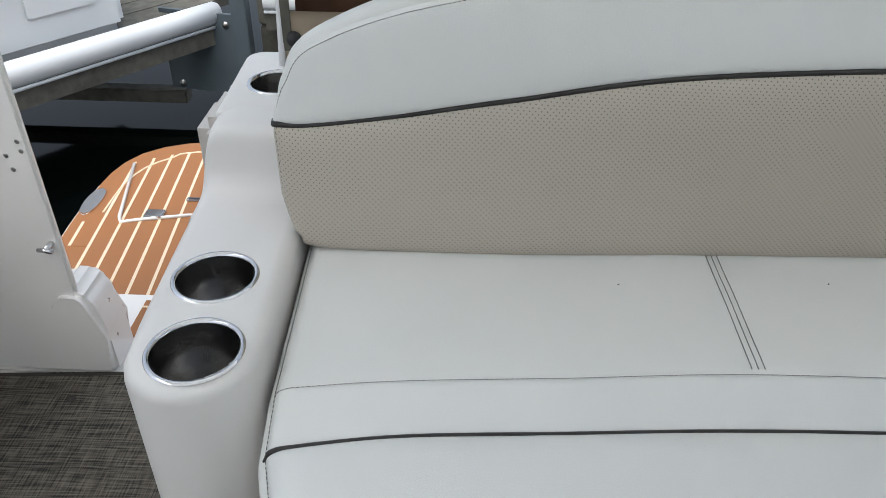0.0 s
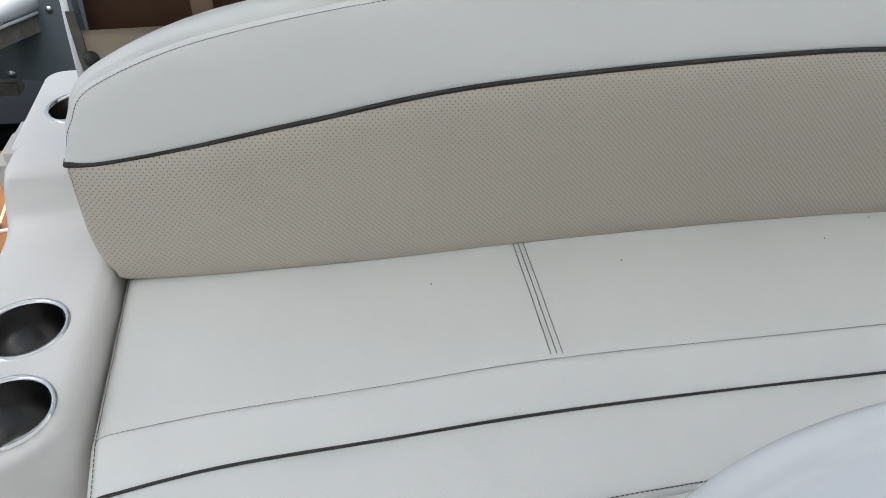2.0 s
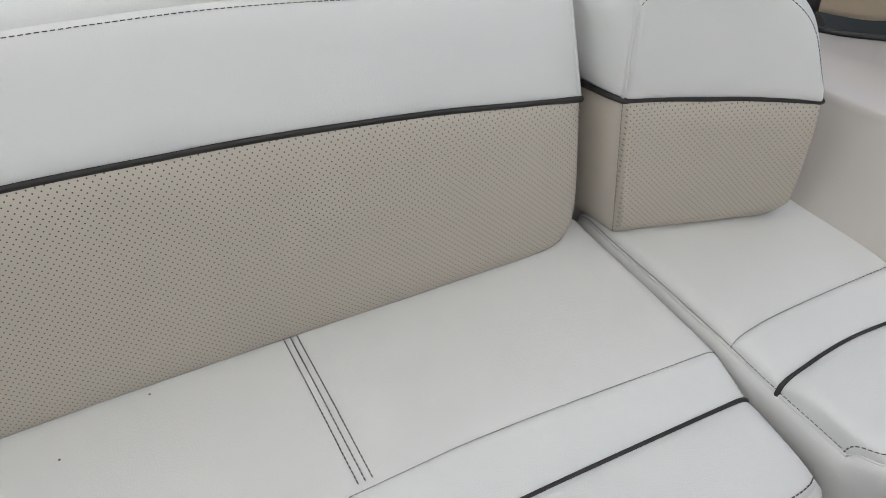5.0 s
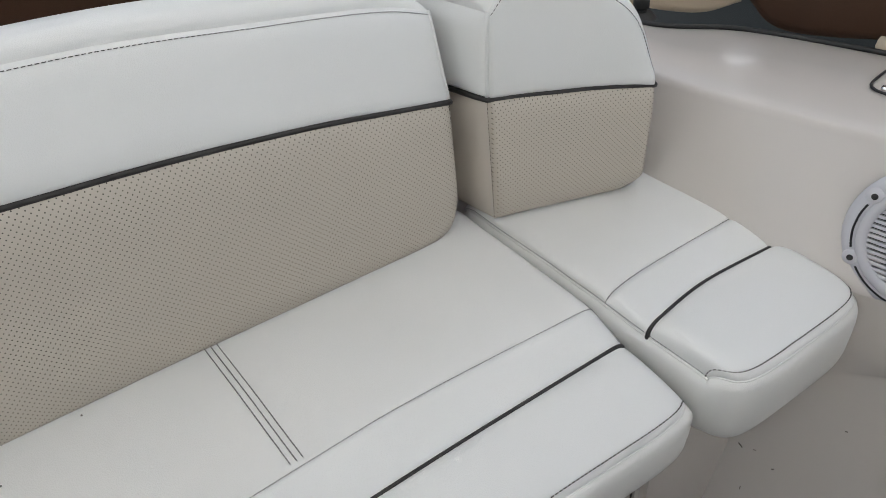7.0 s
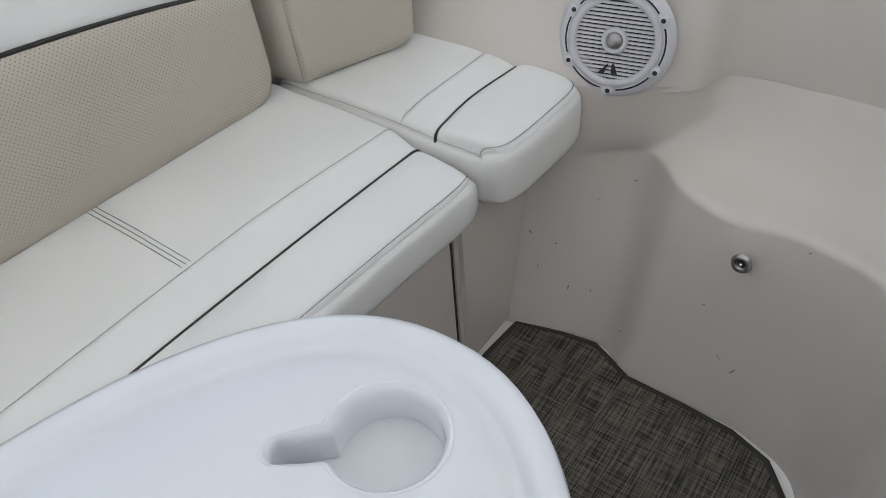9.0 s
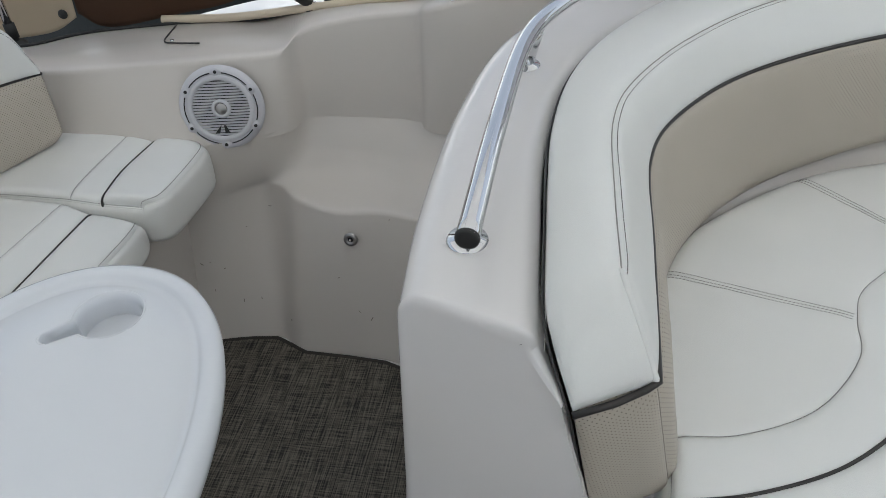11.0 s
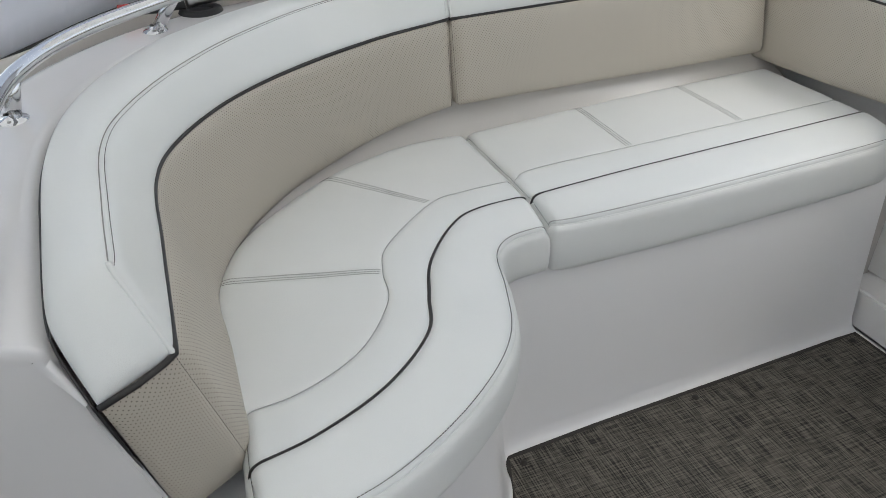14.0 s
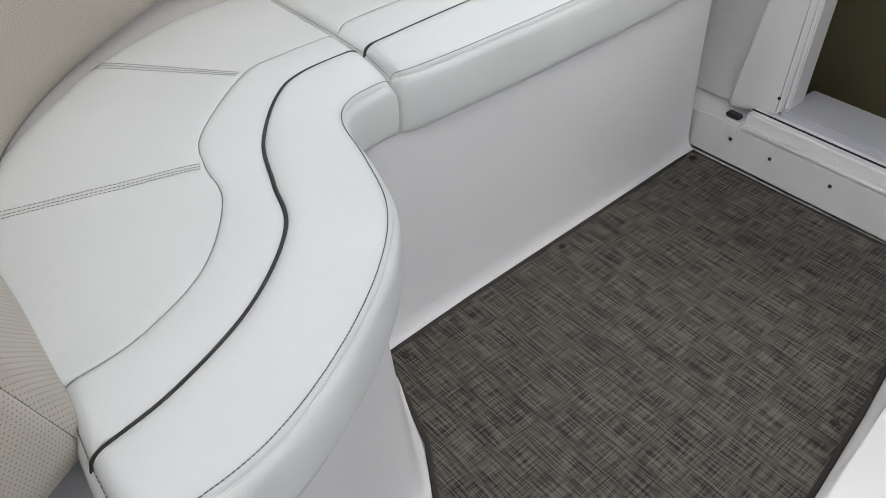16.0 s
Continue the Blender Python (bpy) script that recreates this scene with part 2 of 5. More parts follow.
def pillow(name, lo, hi, bulge, mat, sub=10, flip=1, ends=(True, True), power=6, seams=(), wave=0.0, edge=(True, True), roll=0.0, back_roll=0.0):
    """One sewn panel between two lines of equal count, puffed out by bulge, pulled in at its edges and cross seams.
    roll: how far its two ends round off downwards; back_roll: the same along its first line."""
    n = len(lo)
    lo, hi = [Vector(p) for p in lo], [Vector(p) for p in hi]
    rows, uvs = [[] for _ in range(sub + 1)], [[] for _ in range(sub + 1)]
    mids = [(a + b) / 2 for a, b in zip(lo, hi)]
    runs = [0.0]
    for a, b in zip(mids, mids[1:]):
        runs.append(runs[-1] + (b - a).length)

    level = abs(hi[-1].z - hi[0].z) < 0.5 * (hi[-1].xy - hi[0].xy).length
    plan, ways = [0.0], []
    for j in range(n):
        w = (hi[min(n - 1, j + 1)] - hi[max(0, j - 1)]) * Vector((1, 1, 0))
        ways.append(w.normalized() if w.length > 1e-6 else Vector((1, 0, 0)))
        if j:
            plan.append(plan[-1] + (hi[j].xy - hi[j - 1].xy).length)

    def fall(d, r):
        return r * (1 - math.sqrt(max(0, 1 - max(0, 1 - d / (1.7 * r)) ** 2))) if r > 0 else 0

    for j in range(n):
        t = (hi[min(n - 1, j + 1)] + lo[min(n - 1, j + 1)] - hi[max(0, j - 1)] - lo[max(0, j - 1)])
        w = hi[j] - lo[j]
        nrm = t.cross(w)
        nrm = nrm.normalized() * flip if nrm.length > 1e-9 else Vector((0, 0, 0))
        v = runs[j] / runs[-1]
        pe = 1.0
        if ends[0] and v < 0.5:
            pe = min(pe, max(0, 1 - (1 - 2 * v) ** 40) ** 0.5)
        if ends[1] and v > 0.5:
            pe = min(pe, max(0, 1 - (2 * v - 1) ** 40) ** 0.5)
        for c in seams:
            pe *= 1 - 0.18 * math.exp(-(((v - c) * runs[-1]) / 0.012) ** 2)
        ww = w.length
        for i in range(sub + 1):
            u = 0.5 - 0.5 * math.cos(math.pi * i / sub)
            k = abs(2 * u - 1) ** power
            if (u < 0.5 and not edge[0]) or (u > 0.5 and not edge[1]):
                k = 0
            h = bulge * max(0, 1 - k) ** 0.5 * pe
            p = lo[j] + w * u + nrm * h
            if wave:
                p += nrm * wave * (noise.noise(p * 9) * 0.7 + noise.noise(p * 23) * 0.3) * max(0, 1 - k) ** 0.5
            p.z -= fall(min(runs[j], runs[-1] - runs[j]), roll) + fall(u * ww, back_roll)
            rows[i].append(p)
            uvs[i].append((plan[j] + (p - hi[j]).dot(ways[j]), p.z * 1.03) if level else (runs[j], u * ww))
    bm = bmesh.new()
    grid(bm, rows, uvs=uvs)
    me = bpy.data.meshes.new(name)
    bm.to_mesh(me)
    bm.free()
    me.materials.append(mat)
    me.shade_smooth()
    ob = new(name, me)
    ROWS[ob.name] = rows
    return ob


def on_panel(ob, j, u):
    """A point on a sewn panel: station j (may be a fraction), u from its first line to its second."""
    rows = ROWS[ob.name]
    k = math.acos(1 - 2 * min(1, max(0, u))) / math.pi * (len(rows) - 1)
    i, f = min(int(k), len(rows) - 2), k - min(int(k), len(rows) - 2)
    a, g = min(int(j), len(rows[0]) - 2), j - min(int(j), len(rows[0]) - 2)
    return rows[i][a].lerp(rows[i][a + 1], g).lerp(rows[i + 1][a].lerp(rows[i + 1][a + 1], g), f)


def denser(line, ends=6, by=4):
    """The same line with more stations near its two ends."""
    out = []
    for i, (p, q) in enumerate(zip(line, line[1:])):
        m = by if i < ends or i >= len(line) - 1 - ends else 1
        out += [p.lerp(q, k / m) for k in range(m)]
    return out + [line[-1]]


def tube(name, pts, r, mat, seg=8, caps=True, flat=1.0):
    pts = [Vector(p) for p in pts]
    rows = []
    up = Vector((0, 0, 1))
    for i, p in enumerate(pts):
        t = (pts[min(len(pts) - 1, i + 1)] - pts[max(0, i - 1)]).normalized()
        a = t.cross(up)
        a = a.normalized() if a.length > 1e-4 else Vector((1, 0, 0))
        b = a.cross(t)
        rr = r[i] if isinstance(r, (list, tuple)) else r
        rows.append([p + (a * math.cos(2 * math.pi * k / seg) + b * math.sin(2 * math.pi * k / seg) * flat) * rr for k in range(seg)])
    bm = bmesh.new()
    vs = grid(bm, rows, closed=True)
    if caps:
        bm.faces.new(vs[0][::-1])
        bm.faces.new(vs[-1])
    return part(name, bm, mat)


def stitches(name, pts, mat=None, step=0.0062, length=0.0042, r=0.0005, raise_by=0.0010):
    """A row of short threads along a line, as one mesh."""
    p = [Vector(q) for q in pts]
    s = [0.0]
    for a, b in zip(p, p[1:]):
        s.append(s[-1] + (b - a).length)
    arr, s = np.array(p), np.array(s)
    verts, faces = [], []
    for k in range(int(s[-1] / step)):
        e = []
        for d in (k * step, k * step + length):
            e.append(Vector([np.interp(d, s, arr[:, c]) for c in range(3)]) + Vector((0, 0, raise_by)))
        t = (e[1] - e[0]).normalized()
        a = t.cross(Vector((0, 0, 1)))
        a = a.normalized() * r if a.length > 1e-4 else Vector((r, 0, 0))
        b = a.cross(t).normalized() * r
        o = len(verts)
        for c in e:
            verts += [c + a, c + b, c - a, c - b]
        faces += [(o + i, o + (i + 1) % 4, o + 4 + (i + 1) % 4, o + 4 + i) for i in range(4)]
    me = bpy.data.meshes.new(name)
    me.from_pydata([tuple(v) for v in verts], [], faces)
    me.materials.append(mat or THREAD)
    return new(name, me)


def box(name, x0, x1, y0, y1, z0, z1, mat, bevel=0.005, seg=2):
    bm = bmesh.new()
    bmesh.ops.create_cube(bm, size=1)
    for v in bm.verts:
        v.co = Vector((x0 + (v.co.x + 0.5) * (x1 - x0), y0 + (v.co.y + 0.5) * (y1 - y0), z0 + (v.co.z + 0.5) * (z1 - z0)))
    if bevel:
        bmesh.ops.bevel(bm, geom=bm.edges[:], offset=bevel, segments=seg, affect="EDGES", clamp_overlap=True)
    return part(name, bm, mat, smooth=False)


def prism(name, outline, z0, z1, mat, bevel=0.0, seg=3, top_only=True):
    """A plan outline raised between two heights, with its upper edge rounded."""
    bm = bmesh.new()
    lo = [bm.verts.new((p[0], p[1], z0)) for p in outline]
    hi = [bm.verts.new((p[0], p[1], z1)) for p in outline]
    n = len(outline)
    bm.faces.new(lo[::-1])
    bm.faces.new(hi)
    for i in range(n):
        bm.faces.new((lo[i], lo[(i + 1) % n], hi[(i + 1) % n], hi[i]))
    if bevel:
        es = [e for e in bm.edges if all(abs(v.co.z - z1) < 1e-6 for v in e.verts)]
        bmesh.ops.bevel(bm, geom=es, offset=bevel, segments=seg, affect="EDGES", clamp_overlap=True)
    return part(name, bm, mat, smooth=False)


def lathe(name, profile, at, mat, seg=40, axis=None):
    """A profile of (radius, height) turned about an axis through at."""
    bm = bmesh.new()
    rows = [[Vector((r * math.cos(2 * math.pi * k / seg), r * math.sin(2 * math.pi * k / seg), h)) for k in range(seg)] for r, h in profile]
    grid(bm, rows, closed=True)
    q = Vector(axis).to_track_quat("Z", "Y").to_matrix().to_4x4() if axis else Matrix()
    bmesh.ops.transform(bm, matrix=Matrix.Translation(at) @ q, verts=bm.verts)
    bmesh.ops.remove_doubles(bm, verts=bm.verts, dist=1e-6)
    return part(name, bm, mat)


def smooth_by_angle(ob, deg=40):
    ob.data.shade_smooth()
    ob.data.set_sharp_from_angle(angle=radians(deg))
    return ob


def paired(pts, n):
    """A smooth line through paired stations: evenly spaced by station, not by length."""
    q = np.array(pts, float)
    q = np.vstack([2 * q[0] - q[1], q, 2 * q[-1] - q[-2]])
    out = []
    m = len(pts) - 1
    for k in range(n):
        s = min(k * m / (n - 1), m - 1e-9)
        i, u = int(s) + 1, s - int(s)
        a, b, c, d = q[i - 1], q[i], q[i + 1], q[i + 2]
        out.append(Vector(0.5 * (2 * b + (c - a) * u + (2 * a - 5 * b + 4 * c - d) * u * u + (3 * b - a - 3 * c + d) * u ** 3)))
    return out


def sewn(name, lo, hi, bulge, mat, inside, **kw):
    """A pillow panel that swells away from a point inside its cushion."""
    j = len(lo) // 2
    a, b = Vector(lo[j]), Vector(hi[j])
    nrm = (Vector(hi[j + 1]) + Vector(lo[j + 1]) - Vector(hi[j - 1]) - Vector(lo[j - 1])).cross(b - a)
    flip = 1 if nrm.dot((a + b) / 2 - Vector(inside)) > 0 else -1
    return pillow(name, lo, hi, bulge, mat, flip=flip, **kw)


def raised(pts, d):
    return [Vector(p) + Vector((0, 0, d)) for p in pts]


def seat_cushion(label, curves, z, seams, thick, n=110, group="cockpit seat cushions", line=curve, drops=(0.002, 0.003, 0.006, 0.03), roll=0.013):
    """A seat: main panel, trim band, front bolster and boxing, with dark piping and cross stitching. drops: how far each line lies under z."""
    lines = [line(lift(c, z - d), n) for c, d in zip(curves, drops)]
    arcs = [0.0]
    for k in range(n - 1):
        arcs.append(arcs[-1] + ((lines[0][k + 1] + lines[1][k + 1] - lines[0][k] - lines[1][k]) / 2).length)
    if line is paired:
        seams = [float(np.interp(c * (n - 1), range(n), arcs)) / arcs[-1] for c in seams]
    back, seam, pipe, front = [denser(c) for c in lines]
    n = len(back)
    mid = (back[n // 2] + front[n // 2]) / 2
    inside = (mid.x, mid.y, z - thick / 2)
    e = base("seat_cushion", (mid.x, mid.y, z - thick), label, "seat cushion", group)
    panel = sewn("seat_panel", back, seam, 0.0035, VINYL, inside, sub=22, power=14, seams=seams, wave=0.003, roll=roll, back_roll=0.02)
    band = sewn("trim_band", seam, pipe, 0.005, BAND, inside, sub=8, power=4, wave=0.0015, roll=roll)
    bolster = sewn("front_bolster", pipe, front, 0.017, BAND, inside, sub=16, power=3.4, wave=0.002, roll=roll)
    obs = [panel, band, bolster]
    left = [r[0] for o in (panel, band, bolster) for r in ROWS[o.name][:-1]]
    right = [r[-1] for o in (panel, band, bolster) for r in ROWS[o.name][:-1]][::-1]
    edge = ROWS[bolster.name][-1]
    rim = left + edge + right
    low = [Vector((p.x, p.y, z - thick)) for p in rim]
    obs.append(sewn("boxing", rim, low, 0.011, VINYL, inside, sub=9, power=4, ends=(False, False)))
    bm = bmesh.new()
    bm.faces.new([bm.verts.new(p) for p in low + [Vector((p.x, p.y, z - thick)) for p in back[::-1]][1:-1]])
    obs.append(part("underside", bm, VINYL))
    groove = ROWS[band.name][-1]
    out0, out1 = (groove[0] - groove[4]).normalized() * 0.004, (groove[-1] - groove[-5]).normalized() * 0.004
    pp = [groove[0] + out0 + Vector((0, 0, -0.055)), groove[0] + out0 * 1.8 + Vector((0, 0, -0.03)), groove[0] + out0 + Vector((0, 0, -0.006))] + raised(groove[2:-2], 0.002) + [groove[-1] + out1 + Vector((0, 0, -0.006)), groove[-1] + out1 * 1.8 + Vector((0, 0, -0.03)), groove[-1] + out1 + Vector((0, 0, -0.055))]
    obs.append(tube("piping", pp, 0.0038, PIPE))
    obs.append(stitches("seam_stitching", raised(ROWS[panel.name][-1], 0.0004), r=0.0005))
    obs.append(stitches("edge_stitching", [on_panel(bolster, j, 0.95) for j in range(n)], r=0.0008))
    obs.append(tube("welt", raised(edge, -0.001), 0.0018, VINYL, seg=8))
    for rim_side in (left[2:], right[:-2]):
        obs.append(tube("end_welt", raised(rim_side, -0.001), 0.0024, VINYL, seg=8))
        obs.append(stitches("end_stitching", raised(rim_side, 0.0025)))
    runs = [0.0]
    for a, b in zip(zip(back, seam), zip(back[1:], seam[1:])):
        runs.append(runs[-1] + ((b[0] + b[1] - a[0] - a[1]) / 2).length)
    for c in seams:
        j = float(np.interp(c * runs[-1], runs, range(n)))
        a, b = on_panel(panel, j, 0), on_panel(panel, j, 1)
        side = (b - a).cross(Vector((0, 0, 1))).normalized()
        step = (runs[int(j) + 1] - runs[int(j)])
        for d in (-0.008, 0, 0.008):
            row = [on_panel(panel, j + d / step, 0.02 + 0.975 * q / 39) for q in range(40)]
            obs.append(stitches("cross_stitching", row, mat=PALE_THREAD if "lounge" in group else THREAD, r=0.0007, raise_by=0.0009))
    adopt(e, *[o for o in obs if "stitching" not in o.name])
    under(panel, *[o for o in obs if o.name.startswith(("seam_stitching", "cross_stitching"))])
    under(bolster, *[o for o in obs if o.name.startswith("edge_stitching")])
    under(obs[3], *[o for o in obs if o.name.startswith("end_stitching")])
    return e


def backrest(label, bottom, pipe, top, rear, n=90, line=paired, perf=PERF, group="cockpit backrests", tail=None, end_mat=None, end_bulge=0.012):
    """A backrest: punched lower panel, white upper panel, top and rear panel, piping and stitching, and sewn ends."""
    bo, pi, to, re = [line(c, n) for c in (bottom, pipe, top, rear)]
    rl = [Vector((r.x, r.y, b.z + 0.0)) for r, b in zip(re, bo)]
    k = n // 2
    inside = (bo[k] + pi[k] + to[k] + re[k] + rl[k]) / 5
    e = base("backrest_cushion", tuple((bo[k] + rl[k]) / 2), label, "backrest", group)
    obs = [
        sewn("perforated_panel", bo, pi, 0.016, perf, inside, sub=14, power=6, wave=0.002),
        sewn("upper_panel", pi, to, 0.010, BAND, inside, sub=12, power=5, wave=0.0015),
        sewn("rear_panel", re, rl, 0.002, VINYL, inside, sub=3),
        sewn("bottom_panel", rl, bo, 0.004, VINYL, inside, sub=4),
    ]
    upper = obs[1]
    toe, ree = to, re
    if tail:
        m = 14
        toe = [pi[0].lerp(to[0], q / m) for q in range(m)] + to
        ree = [Vector(tail[0]).lerp(re[0], q / m) for q in range(m)] + re
        for _ in range(30):
            ree = [p if q in (0, len(ree) - 1) or q > 2 * m else (ree[q - 1] + p * 2 + ree[q + 1]) / 4 for q, p in enumerate(ree)]
        for _ in range(2):
            toe = [p if q in (0, len(toe) - 1) or q > 2 * m else (toe[q - 1] + p * 2 + toe[q + 1]) / 4 for q, p in enumerate(toe)]
        obs.append(tube("end_ridge", [p + (p - Vector(inside)).normalized() * 0.001 for p in toe[:m + 2]], 0.0045, BAND, seg=8))
        obs.append(stitches("ridge_stitching", [p.lerp(q, 0.07) for p, q in zip(toe[:m + 2], pi[:1] * m + pi[1:3])], raise_by=0.004))
        # dark tube draws the shaded gap between backrest and console
        obs.append(tube("gap_line", [Vector(tail[1]) - Vector((0.004, -0.004, 0))] + [p + Vector((-0.003, 0.004, -0.001)) for p in ree], 0.0017, PIPE, seg=8))
    obs.append(sewn("top_panel", toe, ree, 0.020 if tail else 0.017, BAND, inside, sub=14, power=2.6))
    for end in (0, -1):
        a, b, c, d, f = bo[end], pi[end], to[end], re[end], rl[end]
        g = f.lerp(d, min(0.95, max(0.3, (b.z - f.z) / max(0.01, d.z - f.z))))
        if tail and end == 0:
            g, f = Vector(tail[0]), Vector(tail[1])
        m = 10
        obs.append(sewn("perforated_end", [a.lerp(b, q / m) for q in range(m + 1)], [f.lerp(g, q / m) for q in range(m + 1)], 0.010, end_mat or PERF, inside, sub=8, power=4))
        if (c - b).length > 0.02 and not (tail and end == 0):
            obs.append(sewn("end_panel", [b.lerp(c, q / m) for q in range(m + 1)], [g.lerp(d, q / m) for q in range(m + 1)], end_bulge, BAND, inside, sub=12, power=3))
            obs.append(tube("end_welt", [b.lerp(c, q / 6) for q in range(7)], 0.003, BAND, seg=8))
            obs.append(stitches("end_stitching", [b.lerp(c, q / 6) for q in range(7)]))
        obs.append(stitches("corner_stitching", [a.lerp(b, q / 6) for q in range(7)]))
    pp = []
    for j in range(n):
        t = pi[min(n - 1, j + 1)] - pi[max(0, j - 1)]
        o = t.cross(to[j] - bo[j])
        o = o.normalized() if o.length > 1e-6 else Vector()
        if o.dot(pi[k] - re[k]) < 0:
            o = -o
        pp.append(pi[j] + o * 0.0025)
    l, r = [rl[q].lerp(re[q], min(0.95, max(0.3, (pi[q].z - rl[q].z) / max(0.01, re[q].z - rl[q].z)))) for q in (0, -1)]
    l = Vector(tail[0]) if tail else l
    d0, d1 = (pi[0] - pi[1]).normalized() * 0.006, (pi[-1] - pi[-2]).normalized() * 0.006
    pp = [l + d0, pi[0].lerp(l, 0.5) + d0 * 1.6, pi[0].lerp(l, 0.12) + d0] + pp + [pi[-1].lerp(r, 0.12) + d1, pi[-1].lerp(r, 0.5) + d1 * 1.6, r + d1]
    obs.append(tube("piping", pp, 0.0042, PIPE))
    obs.append(stitches("top_stitching", [on_panel(upper, j, 0.955) for j in range(n)], raise_by=0.0012))
    if tail:
        obs.append(tube("crease", raised(to, 0.0006), 0.0009, PALE_THREAD, seg=6))
    adopt(e, *[o for o in obs if "stitching" not in o.name])
    under(upper, *[o for o in obs if o.name.startswith(("top_stitching", "ridge_stitching", "end_stitching"))])
    under(obs[0], *[o for o in obs if o.name.startswith("corner_stitching")])
    return e


perf_plain = material("beige vinyl", (0.46, 0.415, 0.355), 0.5, grain=0.12, grain_scale=900, stain=0.04, bump_kind="voronoi")

# ---- water and ground ----
bm = bmesh.new()
bmesh.ops.create_grid(bm, x_segments=2, y_segments=2, size=400)
bmesh.ops.translate(bm, vec=(0, 0, -0.46), verts=bm.verts)
tagged(part("water", bm, WATER, smooth=False), "dark still harbour water beneath the dock", "water", kind="structure")

# ---- cockpit sole and mat ----
sole = [(-1.05, 1.33), (-1.05, -2.36), (2.3, -2.36), (2.3, 1.1), (1.7, 1.3), (-0.3, 1.36)]
o = prism("floor", sole, -0.12, -0.008, GELW)
tagged(o, "white gelcoat cockpit sole beneath the mat", "floor", kind="structure")
mat_line = [(-0.92, 1.315), (-0.60, 1.335), (-0.31, 1.33), (-0.30, 0.66), (-0.2, 0.605), (1.0, 0.61), (1.66, 0.61), (1.75, 0.617), (1.87, 0.608), (1.895, 0.50), (1.905, 0.43),
            (1.885, 0.385), (1.858, 0.33), (1.855, 0.20), (1.848, 0.10), (1.82, 0.02), (1.76, -0.03), (1.62, -0.06), (1.30, -0.10), (1.02, -0.12), (0.98, -0.45), (0.98, -0.75), (1.07, -0.97), (1.20, -1.05), (1.36, -1.10), (1.44, -1.13),
            (1.455, -1.40), (1.47, -1.9), (1.485, -2.335), (0.6, -2.345), (0.7, -2.0), (0.665, -1.78), (0.63, -1.5), (0.60, -1.2), (0.2, -0.9), (-0.6, -0.8), (-0.92, -0.6)]
o = prism("floor_mat", mat_line, -0.008, 0.0, MAT)
e = base("cockpit_mat", (0.8, 0, -0.008), "dark brown woven mat with bound edges on the cockpit sole", "floor mat")
bd = [Vector((p[0], p[1], -0.001)) for p in mat_line + mat_line[:1]]
bd = [a.lerp(b, k / 6) for a, b in zip(bd, bd[1:]) for k in range(6)] + bd[-1:]
b2 = tube("edge_binding", bd, 0.007, BIND, seg=6, flat=0.45)
snaps = [lathe("snap", [(0.0, 0.006), (0.006, 0.0055), (0.009, 0.002), (0.010, 0.0)], (x, y, 0), BIND, seg=16) for x, y in ((1.439, -1.706), (1.41, -1.16), (-0.70, 1.25), (0.69, -1.72), (1.46, -2.30))]
adopt(e, o, b2, *snaps)


# ---- port liner: side wall, footwell and coaming ----
def shell(name, rings, mat, n=120, inside=None, line=paired):
    rows = [line(r, n) for r in rings]
    bm = bmesh.new()
    grid(bm, rows)
    return smooth_by_angle(part(name, bm, mat), 50)


foot = [(1.850, 0.80), (1.866, 0.62), (1.915, 0.43), (1.868, 0.34), (1.865, 0.19), (1.855, 0.07), (1.79, -0.04), (1.60, -0.085), (1.10, -0.10)]
rim = [(1.950, 0.80), (1.966, 0.60), (2.074, 0.442), (1.998, 0.330), (1.958, 0.22), (1.966, 0.08), (1.895, -0.065), (1.64, -0.125), (1.10, -0.13)]
shelf = [(1.958, 0.80), (1.974, 0.60), (2.079, 0.418), (2.150, 0.328), (2.15, 0.19), (2.13, 0.05), (2.05, -0.11), (1.68, -0.15), (1.10, -0.14)]
wall0 = [(1.970, 0.80), (1.983, 0.60), (2.088, 0.395), (2.172, 0.325), (2.187, 0.19), (2.18, 0.05), (2.08, -0.13), (1.70, -0.16), (1.10, -0.145)]
knee = [(a[0] * 0.22 + b[0] * 0.78, a[1] * 0.22 + b[1] * 0.78) for a, b in zip(foot, rim)]
rings = [lift(foot, -0.006), lift([(a[0] * 0.93 + b[0] * 0.07, a[1] * 0.93 + b[1] * 0.07) for a, b in zip(foot, knee)], 0.012), lift([(a[0] * 0.8 + b[0] * 0.2, a[1] * 0.8 + b[1] * 0.2) for a, b in zip(foot, knee)], 0.05),
         lift(knee, 0.30), lift(rim, 0.408)]
for f, z in ((0.02, 0.415), (0.06, 0.419), (0.15, 0.422), (0.5, 0.432), (0.8, 0.452), (1.0, 0.495)):
    rings.append(lift([(a[0] + (b[0] - a[0]) * f, a[1] + (b[1] - a[1]) * f) for a, b in zip(rim, shelf)], z))
rings.append(lift(wall0, 0.57))
liner_low = shell("lower_liner", rings, GEL_SHADED)
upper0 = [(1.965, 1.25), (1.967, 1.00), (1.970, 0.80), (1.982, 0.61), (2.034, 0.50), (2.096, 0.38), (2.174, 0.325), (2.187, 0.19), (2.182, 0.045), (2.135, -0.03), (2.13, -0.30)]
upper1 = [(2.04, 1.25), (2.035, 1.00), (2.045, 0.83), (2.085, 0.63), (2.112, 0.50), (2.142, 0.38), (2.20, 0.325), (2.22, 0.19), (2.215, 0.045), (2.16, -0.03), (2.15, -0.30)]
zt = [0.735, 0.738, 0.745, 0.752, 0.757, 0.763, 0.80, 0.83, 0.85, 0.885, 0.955]
